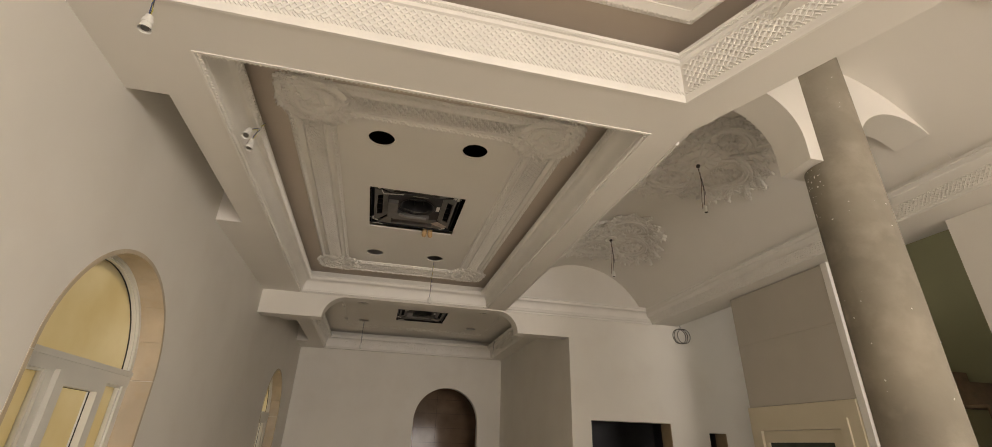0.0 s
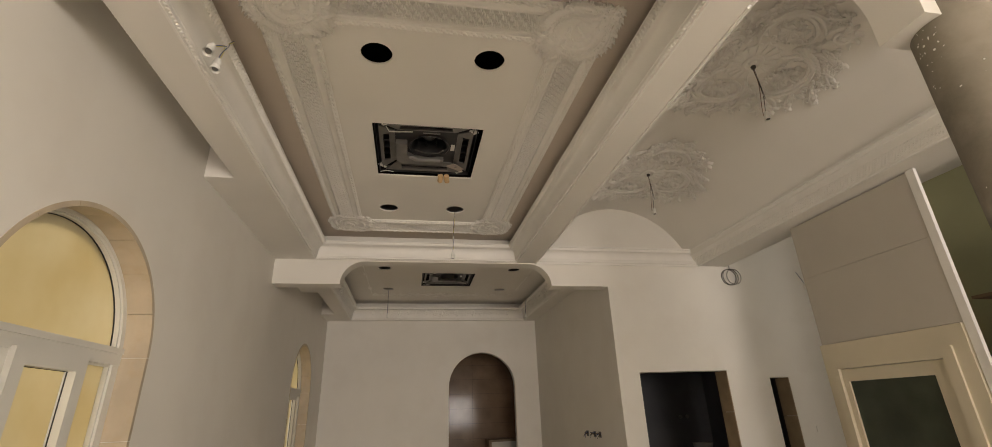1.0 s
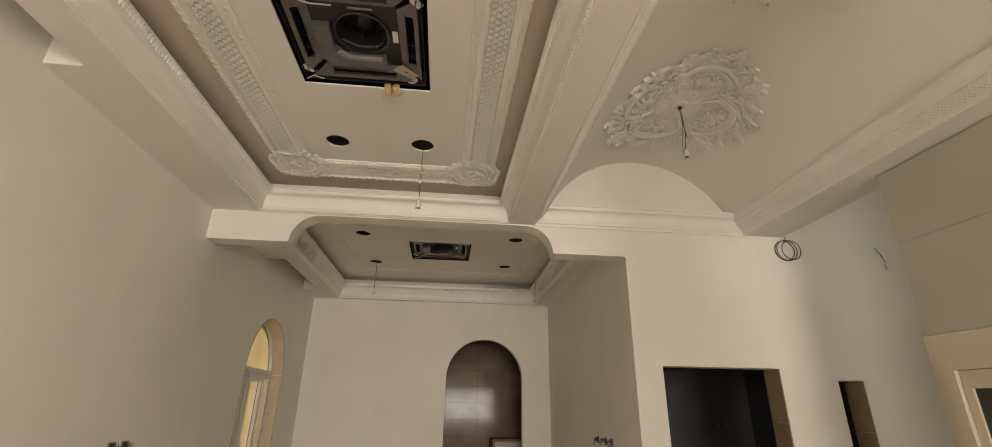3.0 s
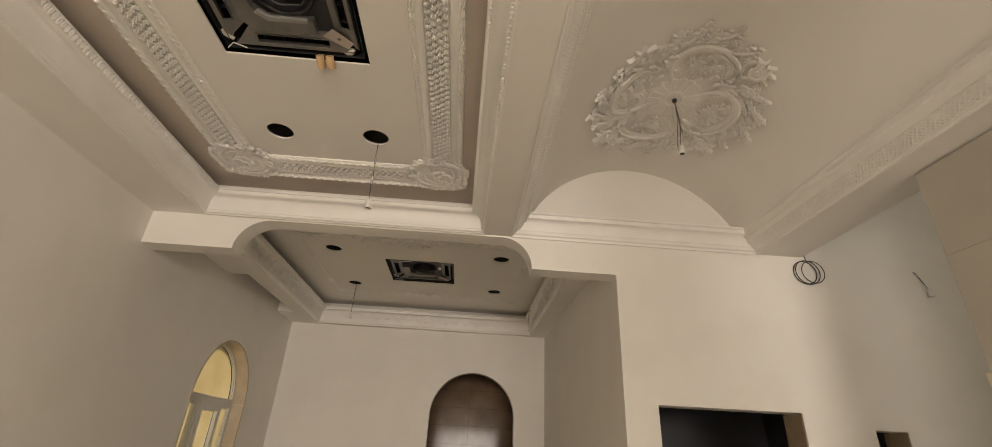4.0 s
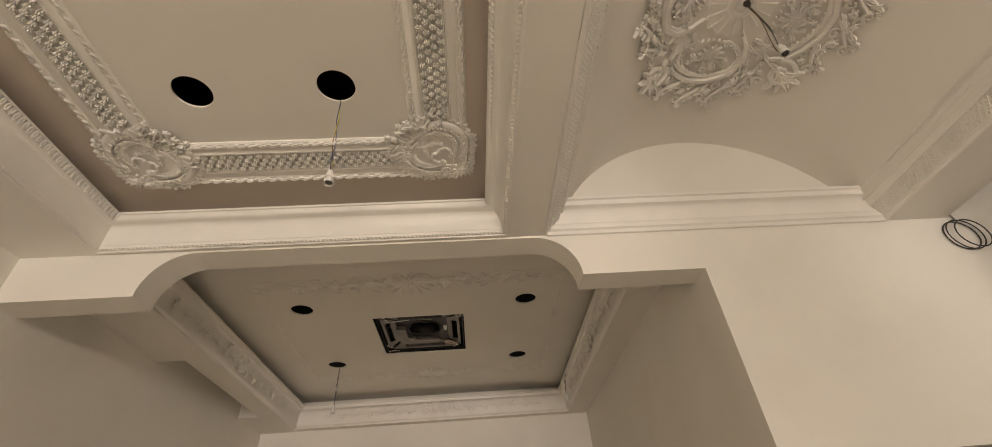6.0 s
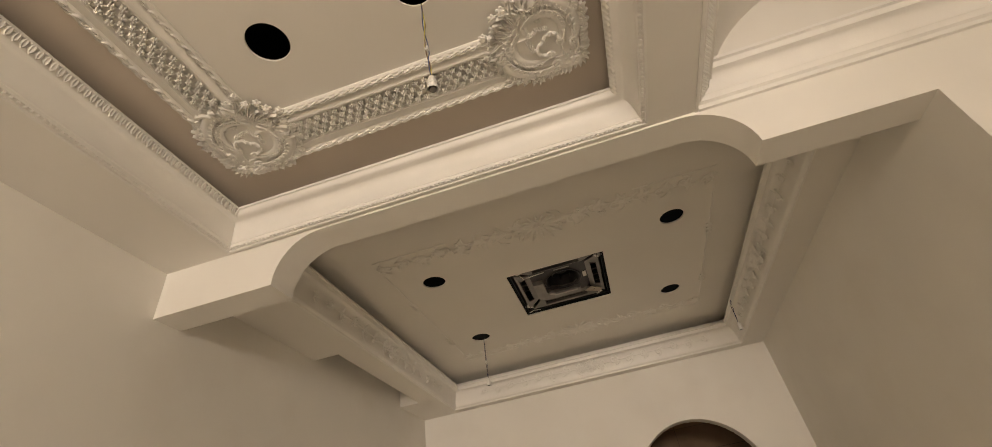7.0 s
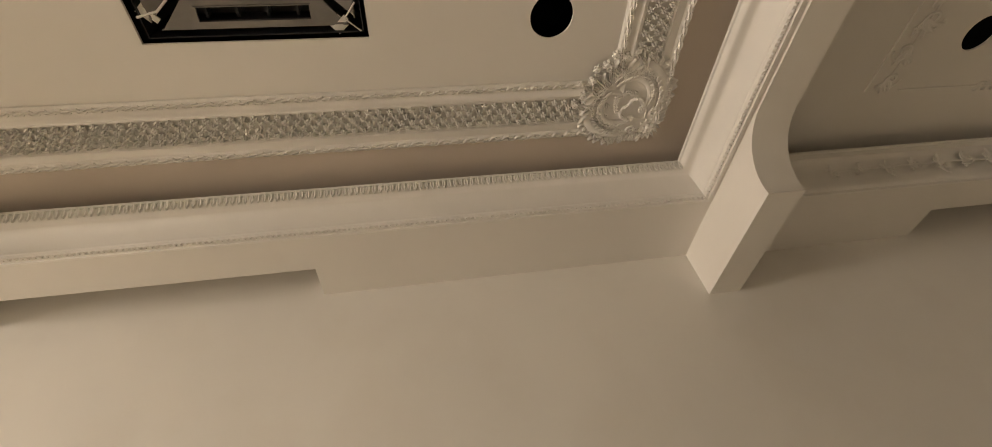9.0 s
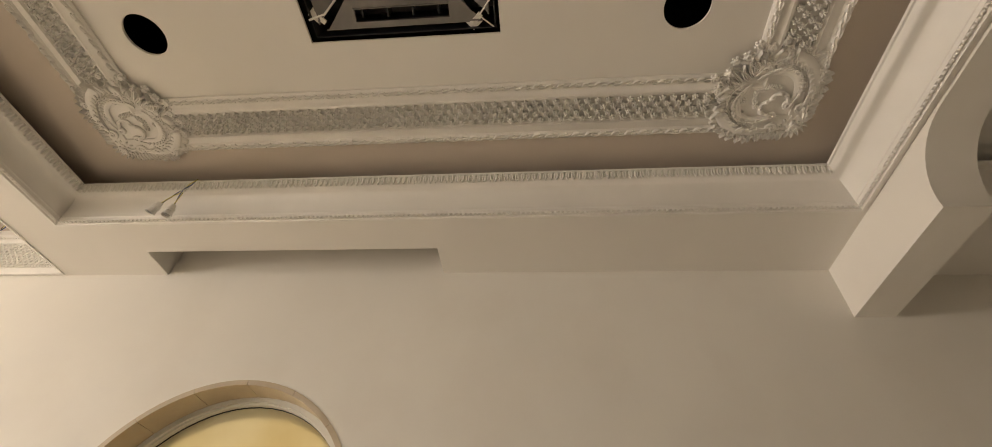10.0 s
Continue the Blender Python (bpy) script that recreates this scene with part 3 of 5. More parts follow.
def arched_window(y0, y1):
    c, r = (y0 + y1) / 2, (y1 - y0) / 2
    win = holder("arched_window", (XW - 0.16, c, 0.55), "white arched casement window with pale yellow film on its panes", "window", group="arched windows")
    rng = random.Random(int(y0 * 10))
    lining = part("stone_lining", Shape(), STONE, win, "cream travertine lining with dark joints")
    n = 8
    for k in range(n):            # voussoirs of the lining
        sh = Shape()
        a0, a1 = math.pi * k / n + 0.002, math.pi * (k + 1) / n - 0.002
        d = rng.uniform(-0.001, 0.002)
        rings = [[(x, c + q * math.cos(a), SPRING + q * math.sin(a)) for x, q in ((XW - 0.29, r + 0.01), (XW + 0.003, r + 0.01), (XW + 0.003, r - 0.018 - d), (XW - 0.29, r - 0.018 - d))] for a in (a0 + (a1 - a0) * i / 5 for i in range(6))]
        part("stone", sh.loft(rings), STONE, lining)
    for side, yy in ((1, y1), (-1, y0)):
        for k in range(3):
            z0, z1 = 0.57 + 0.5 * k, 0.57 + 0.5 * (k + 1) - 0.004
            part("stone", Shape().box(XW - 0.29, XW + 0.003, min(yy + side * 0.01, yy - side * 0.018), max(yy + side * 0.01, yy - side * 0.018), z0, z1), STONE, lining)
    part("sill", Shape().box(XW - 0.29, XW + 0.03, y0 - 0.02, y1 + 0.02, 0.53, 0.565), STONE, win)
    xf0, xf1, xg = XW - 0.15, XW - 0.22, XW - 0.2
    part("head_frame", arch_ring(y0, y1, SPRING + 0.02, 0.018, 0.062, xf0, xf1), UPVC, win)
    part("head_bead", arch_ring(y0, y1, SPRING + 0.02, 0.055, 0.074, xf0 - 0.015, xf1 + 0.01), UPVC, win)
    part("gasket", arch_ring(y0, y1, SPRING + 0.02, 0.073, 0.077, xf0 - 0.042, xf1 + 0.01), GASKET, win)
    part("head_pane", plate([(c + (r - 0.07) * math.cos(math.pi * k / 30), SPRING + 0.06 + (r - 0.07) * math.sin(math.pi * k / 30) * 0.96) for k in range(31)], [], 0.008, lambda p: (xg - p[2], p[0], p[1])), FILM, win, "pale yellow filmed pane")
    part("transom", Shape().box(xf1, xf0 + 0.004, y0 + 0.018, y1 - 0.018, SPRING - 0.05, SPRING + 0.02).box(xf1, xf0 + 0.012, y0 + 0.018, y1 - 0.018, SPRING + 0.02, SPRING + 0.055), UPVC, win)
    top, bot = SPRING - 0.05, 0.565
    bars = [(y0 + 0.018, y0 + 0.085), (c - 0.27, c - 0.19), (c + 0.33, c + 0.40), (y1 - 0.085, y1 - 0.018)]
    for a, b in bars:
        part("mullion", Shape().box(xf1, xf0, a, b, bot, top), UPVC, win)
    part("bottom_rail", Shape().box(xf1, xf0, y0 + 0.018, y1 - 0.018, bot, bot + 0.07), UPVC, win)
    for a, b in ((y0 + 0.085, c - 0.27), (c + 0.40, y1 - 0.085)):
        part("side_bead", plate(rect(a, b, bot + 0.07, top), [rect(a + 0.014, b - 0.014, bot + 0.085, top - 0.014)], 0.02, lambda p: (xf0 - 0.014 - p[2], p[0], p[1])), UPVC, win)
        part("side_pane", Shape().box(xg - 0.008, xg, a, b, bot + 0.07, top), FILM, win, "pale yellow filmed pane")
    sash = part("sash", plate(rect(c - 0.205, c + 0.345, bot + 0.05, top + 0.012), [rect(c - 0.125, c + 0.265, bot + 0.13, top - 0.07)], 0.055, lambda p: (xf0 + 0.03 - p[2], p[0], p[1])), UPVC, win, "white opening casement sash")
    part("sash_gasket", plate(rect(c - 0.127, c + 0.267, bot + 0.128, top - 0.068), [rect(c - 0.122, c + 0.262, bot + 0.133, top - 0.073)], 0.006, lambda p: (xf0 - 0.012 - p[2], p[0], p[1])), GASKET, sash)
    part("sash_pane", Shape().box(xg + 0.01, xg + 0.018, c - 0.13, c + 0.27, bot + 0.12, top - 0.06), FILM, sash, "pale yellow filmed pane")
    part("sash_handle", Shape().tube([(xf0 + 0.03, c - 0.165, 1.2), (xf0 + 0.06, c - 0.165, 1.2), (xf0 + 0.06, c - 0.165, 1.07)], 0.009, 8), UPVC, sash)


arched_window(*WIN_1)
arched_window(*WIN_2)
# This third window is out of view, added to continue the row.
arched_window(-2.6, -1.14)


# ---- plaster ornament ----
def edge_run(sh, start, along, inward, length, step, make, gap=0.0):
    """Repeats a small ornament along a straight edge."""
    n = max(1, int((length - 2 * gap) / step))
    for k in range(n):
        s = gap + (length - 2 * gap) * (k + 0.5) / n
        make(sh, start[0] + along[0] * s, start[1] + along[1] * s, math.atan2(along[1], along[0]), k)


F1 = (-1.04, 1.04, 2.68, 6.45)
frame_1 = holder("ceiling_frame", (0, 4.5, Z1), "white gypsum ceiling frame with flower trellis bands and leaf edges", "ceiling moulding", kind="structure")
fp = [(0, 0.003), (0, -0.012), (0.008, -0.02), (0.036, -0.02), (0.046, -0.012), (0.05, -0.014), (0.085, -0.014), (0.092, -0.024), (0.1, -0.006), (0.238, -0.006), (0.244, -0.026), (0.256, -0.028), (0.275, -0.016), (0.288, -0.012), (0.292, -0.018), (0.322, -0.018), (0.33, -0.01), (0.33, 0.003)]
part("frame_body", ring_profile(*F1, [(d, Z1 + z) for d, z in fp]).mapped(skew), PLASTER, frame_1)


def hang(z):
    return lambda p: (p[0], p[1], z - p[2])


leaves_out, leaves_in, trellis = Shape(), Shape(), Shape()


def running_leaf(size, hand):
    def make(sh, x, y, a, k):
        sh.leaf((x, y, 0), a + hand * (0.5 if k % 2 else -0.5), size * 1.25, size * 0.44, size * 0.5, (-0.5 if k % 2 else 0.5) * hand, 4)
        if k % 3 == 0:
            sh.dome((x, y, 0), size * 0.28, size * 0.28, size * 0.4, 0, 6, 2)
    return make


for (start, along, inward, length) in along_rect(*F1):
    o = (start[0] + inward[0] * 0.022, start[1] + inward[1] * 0.022)
    edge_run(leaves_out, o, along, inward, length, 0.034, running_leaf(0.036, 1), 0.1)
    i0 = (start[0] + inward[0] * 0.307, start[1] + inward[1] * 0.307)
    edge_run(leaves_in, i0, along, inward, length, 0.03, running_leaf(0.032, -1), 0.4)
    pitch = 0.051
    n = int((length - 0.66) / pitch)
    step = (length - 0.66) / n
    for r in range(4):
        for k in range(n + 1):
            u, d = 0.33 + step * (k + (0.5 if r % 2 else 0.0)), 0.1185 + 0.0335 * r
            if u > length - 0.32:
                continue

            def lay(du, dd):
                return start[0] + along[0] * (u + du) + inward[0] * (d + dd), start[1] + along[1] * (u + du) + inward[1] * (d + dd)
            trellis.flower((*lay(0, 0), 0.008), 0.0185, 5, 0.9, 0.3 + math.atan2(along[1], along[0]))
            for q in (-1, 1):      # scalloped bars that tie the flowers into a net
                if r < 3:
                    trellis.tube([(*lay(0, 0), 0.004), (*lay(q * step * 0.36, 0.012), 0.007), (*lay(q * step * 0.5, 0.0335), 0.004)], [0.0038, 0.0042, 0.0038], 5)
    for d in (0.1035, 0.2345):
        trellis.tube([(start[0] + along[0] * u + inward[0] * d, start[1] + along[1] * u + inward[1] * d, 0.004) for u in (0.3, length - 0.3)], 0.005, 5)
part("outer_leaf_edge", leaves_out.mapped(hang(Z1 - 0.019)).mapped(skew), PLASTER, frame_1)["kind"] = "stuff"
part("inner_leaf_edge", leaves_in.mapped(hang(Z1 - 0.017)).mapped(skew), PLASTER, frame_1)["kind"] = "stuff"
part("flower_trellis", trellis.mapped(hang(Z1 - 0.0055)).mapped(skew), PLASTER, frame_1)["kind"] = "stuff"


def cartouche(seed):
    """A corner ornament about 0.55 m long; its axis runs along +u towards the outer corner."""
    rng = random.Random(seed)
    shield, scrolls, leafage, bunch = Shape(), Shape(), Shape(), Shape()

    def curve(p0, p1, p2, p3, hand=1, n=16):
        out = []
        for k in range(n + 1):
            s = k / n
            c = [(1 - s) ** 3, 3 * s * (1 - s) ** 2, 3 * s * s * (1 - s), s ** 3]
            out.append((sum(w * p[0] for w, p in zip(c, (p0, p1, p2, p3))), hand * sum(w * p[1] for w, p in zip(c, (p0, p1, p2, p3)))))
        return out

    def band(pts, rad, z, flutes, hand):
        """A broad low band that swells in its middle, with a raised rim and slanting flutes."""
        n = len(pts) - 1
        swell = [0.25 + 0.75 * math.sin(math.pi * (0.08 + 0.84 * k / n)) for k in range(n + 1)]
        scrolls.tube([(x, y, z) for x, y in pts], [rad * w for w in swell], 8, 0.42)
        rim = []
        for k in range(n + 1):
            d = Vector(pts[min(k + 1, n)]) - Vector(pts[max(k - 1, 0)])
            d.normalize()
            rim.append((pts[k][0] + hand * d.y * rad * 0.85 * swell[k], pts[k][1] - hand * d.x * rad * 0.85 * swell[k], z + 0.006))
        scrolls.tube(rim, 0.0045, 5)
        for k in range(2, n - 1):
            d = Vector(pts[k + 1]) - Vector(pts[k - 1])
            for j in range(flutes):
                a = math.atan2(d.y, d.x) - hand * 2.2
                x, y = (pts[k][i] + (pts[k + 1][i] - pts[k][i]) * j / flutes for i in (0, 1))
                leafage.leaf((x, y, z + rad * 0.25), a, rad * 1.1 * swell[k], 0.007, 0.010, hand * 0.9, 4)

    rings = []
    for k, h in ((1.0, 0.0), (0.98, 0.016), (0.9, 0.02), (0.8, 0.012), (0.4, 0.015), (0.12, 0.016)):
        rings.append([(0.01 + k * (0.19 + 0.02 * math.cos(3 * a)) * math.cos(a), k * 0.175 * math.sin(a) * (1 - 0.12 * math.cos(a)), h) for a in (2 * math.pi * i / 40 for i in range(40))])
    shield.loft(rings)
    for hand in (-1, 1):
        outer = curve((-0.14, 0.02), (-0.19, 0.2), (0.06, 0.27), (0.16, 0.09), hand)
        band(outer, 0.027, 0.022, 1, hand)
        inner = curve((-0.10, 0.015), (-0.10, 0.15), (0.05, 0.18), (0.10, 0.05), hand)
        band(inner, 0.020, 0.022, 1, -hand)
        cloud = curve((0.03, 0.0), (0.0, 0.06), (0.07, 0.085), (0.105, 0.03), hand, 12)
        scrolls.tube([(x, y, 0.022 + 0.004 * math.sin(k * 2.1)) for k, (x, y) in enumerate(cloud)], [0.008 + 0.004 * abs(math.sin(k * 1.1)) for k in range(13)], 7)
        for cx, cy, r, a0 in ((0.165, 0.07, 0.026, 2.0), (0.105, 0.04, 0.02, 2.4), (-0.13, 0.055, 0.03, -0.8), (0.06, 0.205, 0.022, 1.0)):
            scrolls.scroll((cx, hand * cy, 0.022), r, 0.004, 1.4, a0 * hand, 0.009, 1.0, hand)
        for k in range(15):        # leaf fringe that breaks the outline
            x, y = outer[1 + k]
            out = math.atan2(y, x)
            for j, q in enumerate((0.95, 0.25)):
                leafage.leaf((x * 1.06, y * 1.06, 0.008), out - hand * q + rng.uniform(-0.15, 0.15), rng.uniform(0.042, 0.062), rng.uniform(0.011, 0.015), 0.022, hand * (0.9 - j * 0.5), 4)
        for k in range(13):        # row of beads in the hollow between the bands
            p, q = inner[2 + k], outer[2 + k]
            shield.dome(((p[0] * 0.5 + q[0] * 0.5), (p[1] * 0.5 + q[1] * 0.5), 0.013), 0.006, 0.006, 0.012, 0, 6, 2)
        for k in range(6):         # leaves running off along the frame
            leafage.leaf((-0.02 + 0.025 * k, hand * (0.20 - 0.008 * k), 0.006), hand * (2.1 - 0.22 * k), 0.06, 0.016, 0.024, -hand * 0.7, 5)
    for k in range(9):             # roses towards the centre of the ceiling
        a = math.pi + (k - 4) * 0.2
        r = 0.255 - 0.03 * (k % 2) + rng.uniform(-0.008, 0.008)
        bunch.rose((r * math.cos(a), r * math.sin(a), 0.014), 0.021 + 0.004 * (k % 2), k)
    for k in range(23):
        a = math.pi + (k - 11) * 0.1
        bunch.leaf((0.13 * math.cos(a), 0.13 * math.sin(a), 0.016), a + rng.uniform(-0.2, 0.2), rng.uniform(0.08, 0.12), 0.012, 0.028, rng.uniform(-0.7, 0.7), 5)
    for k in range(11):            # posy hung across the shield
        u = (k - 5) / 5
        shield.flower((-0.045 + 0.05 * u * u + rng.uniform(-0.01, 0.01), 0.06 * u, 0.015), 0.015, 5, 0.95, k)
    leafage.rose((0.235, 0, 0.012), 0.034, 0.4)
    for k in range(13):
        leafage.leaf((0.235 + 0.03 * math.cos(k * 0.483), 0.03 * math.sin(k * 0.483), 0.006), k * 0.483, 0.034, 0.011, 0.02, 0.3, 4)
    for k in range(9):
        for hand in (-1, 1):
            leafage.leaf((0.225 - 0.012 * k, hand * (0.045 + 0.013 * k), 0.006), hand * (0.35 + 0.1 * k), rng.uniform(0.04, 0.055), 0.012, 0.022, hand * 0.7, 4)
    return [("shield", shield), ("scrollwork", scrolls), ("leafage", leafage), ("posy", bunch)]


for x, y, a in ((-0.835, 6.22, 135), (0.835, 6.22, 45), (0.835, 2.9, -45), (-0.835, 2.9, -135)):
    m = Matrix.Translation((x, y, 0)) @ Matrix.Rotation(radians(a), 4, "Z")
    ob = holder("corner_cartouche", (x, y, Z1), "white gypsum corner cartouche with scrolls and flowers", "ceiling ornament", group="corner cartouches")
    for name, sh in cartouche(3):
        part(name, sh.mapped(lambda p: tuple(m @ Vector((p[0] * 1.08, p[1] * 1.08, p[2])))).mapped(hang(Z1 - 0.002)).mapped(skew), PLASTER, ob)

def lean(start, along, inward, d0, z0, d1, z1):
    """Lays a flat band onto a sloping cornice face."""
    h = math.hypot(d1 - d0, z1 - z0)
    ux, uz = (d1 - d0) / h, (z1 - z0) / h

    def fn(p):
        d = d0 + ux * p[1] + uz * p[2]
        return (start[0] + along[0] * p[0] + inward[0] * d, start[1] + along[1] * p[0] + inward[1] * d, z0 + uz * p[1] - ux * p[2])
    return fn, h


# beads and leaves of the coffer cornice
beads, leafs = Shape(), Shape()
for (start, along, inward, length) in along_rect(*C1):
    n = int(length / 0.026)
    for k in range(n):
        s = length * (k + 0.5) / n
        beads.dome((start[0] + along[0] * s + inward[0] * 0.026, start[1] + along[1] * s + inward[1] * 0.026, 0), 0.0105, 0.0095, 0.009, 0, 6, 2)
    if along[0] < 0:             # the run on the cross wall is a plain round
        continue
    st = (start[0] + along[0] * 0.12, start[1] + along[1] * 0.12)
    fn, h = lean(st, along, inward, 0.116, SOF + 0.157, 0.139, SOF + 0.2)
    n = int((length - 0.24) / 0.03)
    row = Shape()
    for k in range(n):
        u = (length - 0.24) * (k + 0.5) / n
        row.leaf((u, h, 0.0), -math.pi / 2, h * 0.97, 0.0150, 0.012, 0.0, 5)
    leafs.merge(row, fn)
part("bead_row", beads.mapped(hang(SOF + 0.006)).mapped(skew), PLASTER, c1_cornice)
part("leaf_row", leafs.mapped(skew), PLASTER, c1_cornice)


def lattice(length, height, pitch, lean_fn, rad=0.006):
    """Crossing ribs on a band; lean_fn lays (along, up, out) into the world."""
    sh = Shape()
    n = int((length + height) / pitch)
    for k in range(n):
        for q in (0, 1):
            s = k * pitch - (height if q == 0 else 0)
            a, b = (s, 0.0), (s + height, height)
            if q:
                a, b = (s + 0.0, 0.0), (s - height, height)
            pts = []
            for t in range(2):
                pts.append(list((a, b)[t]))
            d = b[0] - a[0]
            t0 = max(0, (0 - a[0]) / d if d > 0 else (length - a[0]) / d)
            t1 = min(1, (length - a[0]) / d if d > 0 else (0 - a[0]) / d)
            if t1 - t0 < 0.05:
                continue
            p, r = [(a[0] + d * t, height * t) for t in (t0, t1)]
            sh.tube([(p[0], p[1], 0.002 + 0.001 * q), (r[0], r[1], 0.002 + 0.001 * q)], rad, 5)
    return sh.mapped(lean_fn)


for (start, along, inward, length) in along_poly(C0):
    st = (start[0] + along[0] * 0.045, start[1] + along[1] * 0.045)
    fn, h = lean(st, along, inward, 0.024, SOF + 0.062, 0.045, SOF + 0.23)
    part("lattice_band", lattice(length - 0.09, h, 0.042, fn, 0.0065), PLASTER, c0_cornice)
    ropes = Shape()
    n = int(length / 0.022)
    for k in range(n):
        s = length * k / n
        x, y = start[0] + along[0] * s, start[1] + along[1] * s
        ropes.tube([(x + inward[0] * 0.03, y + inward[1] * 0.03, SOF + 0.034), (x + inward[0] * 0.033 + along[0] * 0.018, y + inward[1] * 0.033 + along[1] * 0.018, SOF + 0.052)], 0.006, 5)
        ropes.dome((x + inward[0] * 0.075, y + inward[1] * 0.075, SOF + 0.262), 0.007, 0.007, 0.012, 0, 5, 2)
    part("rope_row", ropes, PLASTER, c0_cornice)
ropes = Shape()
for (start, along, inward, length) in along_poly(R0):
    n = int(length / 0.03)
    for k in range(n):
        s = length * k / n
        x, y = start[0] + along[0] * s, start[1] + along[1] * s
        ropes.leaf((x + inward[0] * 0.012, y + inward[1] * 0.012, 0), math.atan2(along[1], along[0]) + 0.5, 0.04, 0.012, 0.014, 0.3, 3)
part("leaf_row", ropes.mapped(hang(Z0 - 0.028)), PLASTER, rope)

for ob, x, inw in ((beam_a, 1.541, (1, 0)), (beam_b, 3.97, (-1, 0))):
    ys = 2.32 if inw[0] > 0 else -1.0
    fn, h = lean((x, ys), (0, 1), inw, 0.033, SOF + 0.0225, 0.095, SOF + 0.0875)
    part("lattice_band", lattice(YB - ys - 0.02, h, 0.031, fn, 0.0042), PLASTER, ob)
    row = Shape()
    for k in range(int((YB - ys - 0.05) / 0.03)):
        y = ys + 0.03 * k
        row.dome((x + inw[0] * 0.155, y, 0), 0.006, 0.008, 0.007, 0, 5, 2)
    part("bead_row", row.mapped(lambda p: (p[0], p[1], SOF + 0.185 - p[2])), PLASTER, ob)


def medallion():
    """A pinwheel ceiling rose, 1.5 m across, in (u, v, out): its parts by name."""
    rng = random.Random(11)
    boss = Shape()
    rings = []
    for r, h in ((0.185, 0.0), (0.18, 0.010), (0.08, 0.018), (0.076, 0.030), (0.058, 0.034), (0.05, 0.022), (0.03, 0.018), (0.02, 0.03)):
        rings.append([(r * (1 + (0.05 * math.cos(16 * a) if r > 0.15 else 0)) * math.cos(a), r * (1 + (0.05 * math.cos(16 * a) if r > 0.15 else 0)) * math.sin(a), h) for a in (2 * math.pi * i / 64 for i in range(64))])
    boss.loft(rings)
    parts = [("centre_boss", boss)]
    for k in range(16):
        a = 2 * math.pi * k / 16
        parts.append(("flute", Shape().tube([(0.083 * math.cos(a), 0.083 * math.sin(a), 0.017), (0.178 * math.cos(a), 0.178 * math.sin(a), 0.010)], [0.004, 0.008], 5)))
    for q in range(4):
        base = math.pi / 2 * q + 0.2
        ca, sa = math.cos(base), math.sin(base)

        def P(r, a, z=0.006):
            return (r * math.cos(base + a), r * math.sin(base + a), z)

        def oval(s, k=1.0, z=0.006):
            """Round the oval panel of this quarter."""
            x, y = 0.322 + 0.118 * k * math.cos(s), 0.192 * k * math.sin(s)
            return (ca * x - sa * y, sa * x + ca * y, z)
        panel, scroll, sprig = Shape(), Shape(), Shape()
        panel.tube([oval(-2.75 + 4.9 * k / 30, 1.0, 0.006) for k in range(31)], [0.004 + 0.011 * math.sin(math.pi * (0.05 + 0.9 * k / 30)) for k in range(31)], 8, 0.7)
        panel.scroll(oval(2.15, 0.86, 0.007), 0.026, 0.006, 1.2, base + 2.0, 0.009)
        panel.scroll(oval(-2.75, 0.84, 0.007), 0.022, 0.006, 1.2, base - 2.0, 0.008, 1.0, -1)
        for k in range(34):        # roped rim
            s = 2 * math.pi * k / 34
            p = oval(s, 0.9, 0.004)
            panel.dome(p, 0.012, 0.007, 0.013, base + s + 0.7, 6, 2)
        for k in range(9):         # shell of small leaves and flowers inside
            panel.leaf(oval(0, 0.0), base + math.pi + (k - 4) * 0.36, 0.085, 0.014, 0.018, (k - 4) * 0.1, 4)
            panel.leaf(oval(math.pi / 2 * (1 if k % 2 else -1), 0.3), base + rng.uniform(-1.2, 1.2), 0.06, 0.012, 0.016, rng.uniform(-0.6, 0.6), 4)
        for k in range(7):
            panel.flower(oval(-1.6 + 0.53 * k, 0.55 + 0.1 * (k % 2), 0.006), 0.020, 5, 0.7, k)
        for k in range(12):
            panel.flower(oval(rng.uniform(0, 6.3), rng.uniform(0.1, 0.62), 0.004), rng.uniform(0.011, 0.018), 5, 0.7, k)
            panel.leaf(oval(rng.uniform(0, 6.3), rng.uniform(0.1, 0.55)), rng.uniform(0, 6.3), rng.uniform(0.03, 0.05), 0.009, 0.013, rng.uniform(-0.8, 0.8), 4)
        # the long S scroll that wraps the oval and ends in a curl
        path = [(0.20, -0.62), (0.27, -0.66), (0.36, -0.58), (0.43, -0.40), (0.465, -0.15), (0.475, 0.12), (0.465, 0.36), (0.45, 0.52)]
        for off, rad in ((0.0, 0.019), (-0.03, 0.009)):
            pts = []
            for k in range(29):
                f = k / 28 * (len(path) - 1.001)
                i0 = int(f)
                w = f - i0
                w = w * w * (3 - 2 * w) * 0.35 + w * 0.65
                pts.append(P(path[i0][0] * (1 - w) + path[i0 + 1][0] * w + off, path[i0][1] * (1 - w) + path[i0 + 1][1] * w, 0.009))
            scroll.tube(pts, [rad * (0.45 + 0.55 * math.sin(math.pi * (0.08 + 0.86 * k / 28))) for k in range(29)], 6)
        c = P(0.535, 0.60)
        scroll.scroll((c[0], c[1], 0.009), 0.088, 0.03, 1.15, base + 0.6 + 3.5, 0.018, 0.9, 1)
        scroll.rose((c[0], c[1], 0.004), 0.030, base)
        for k in range(5):
            scroll.leaf((c[0], c[1], 0.004), base + 0.62 + (k - 2) * 0.42, 0.12, 0.024, 0.030, 0.2 * (k - 2), 5)
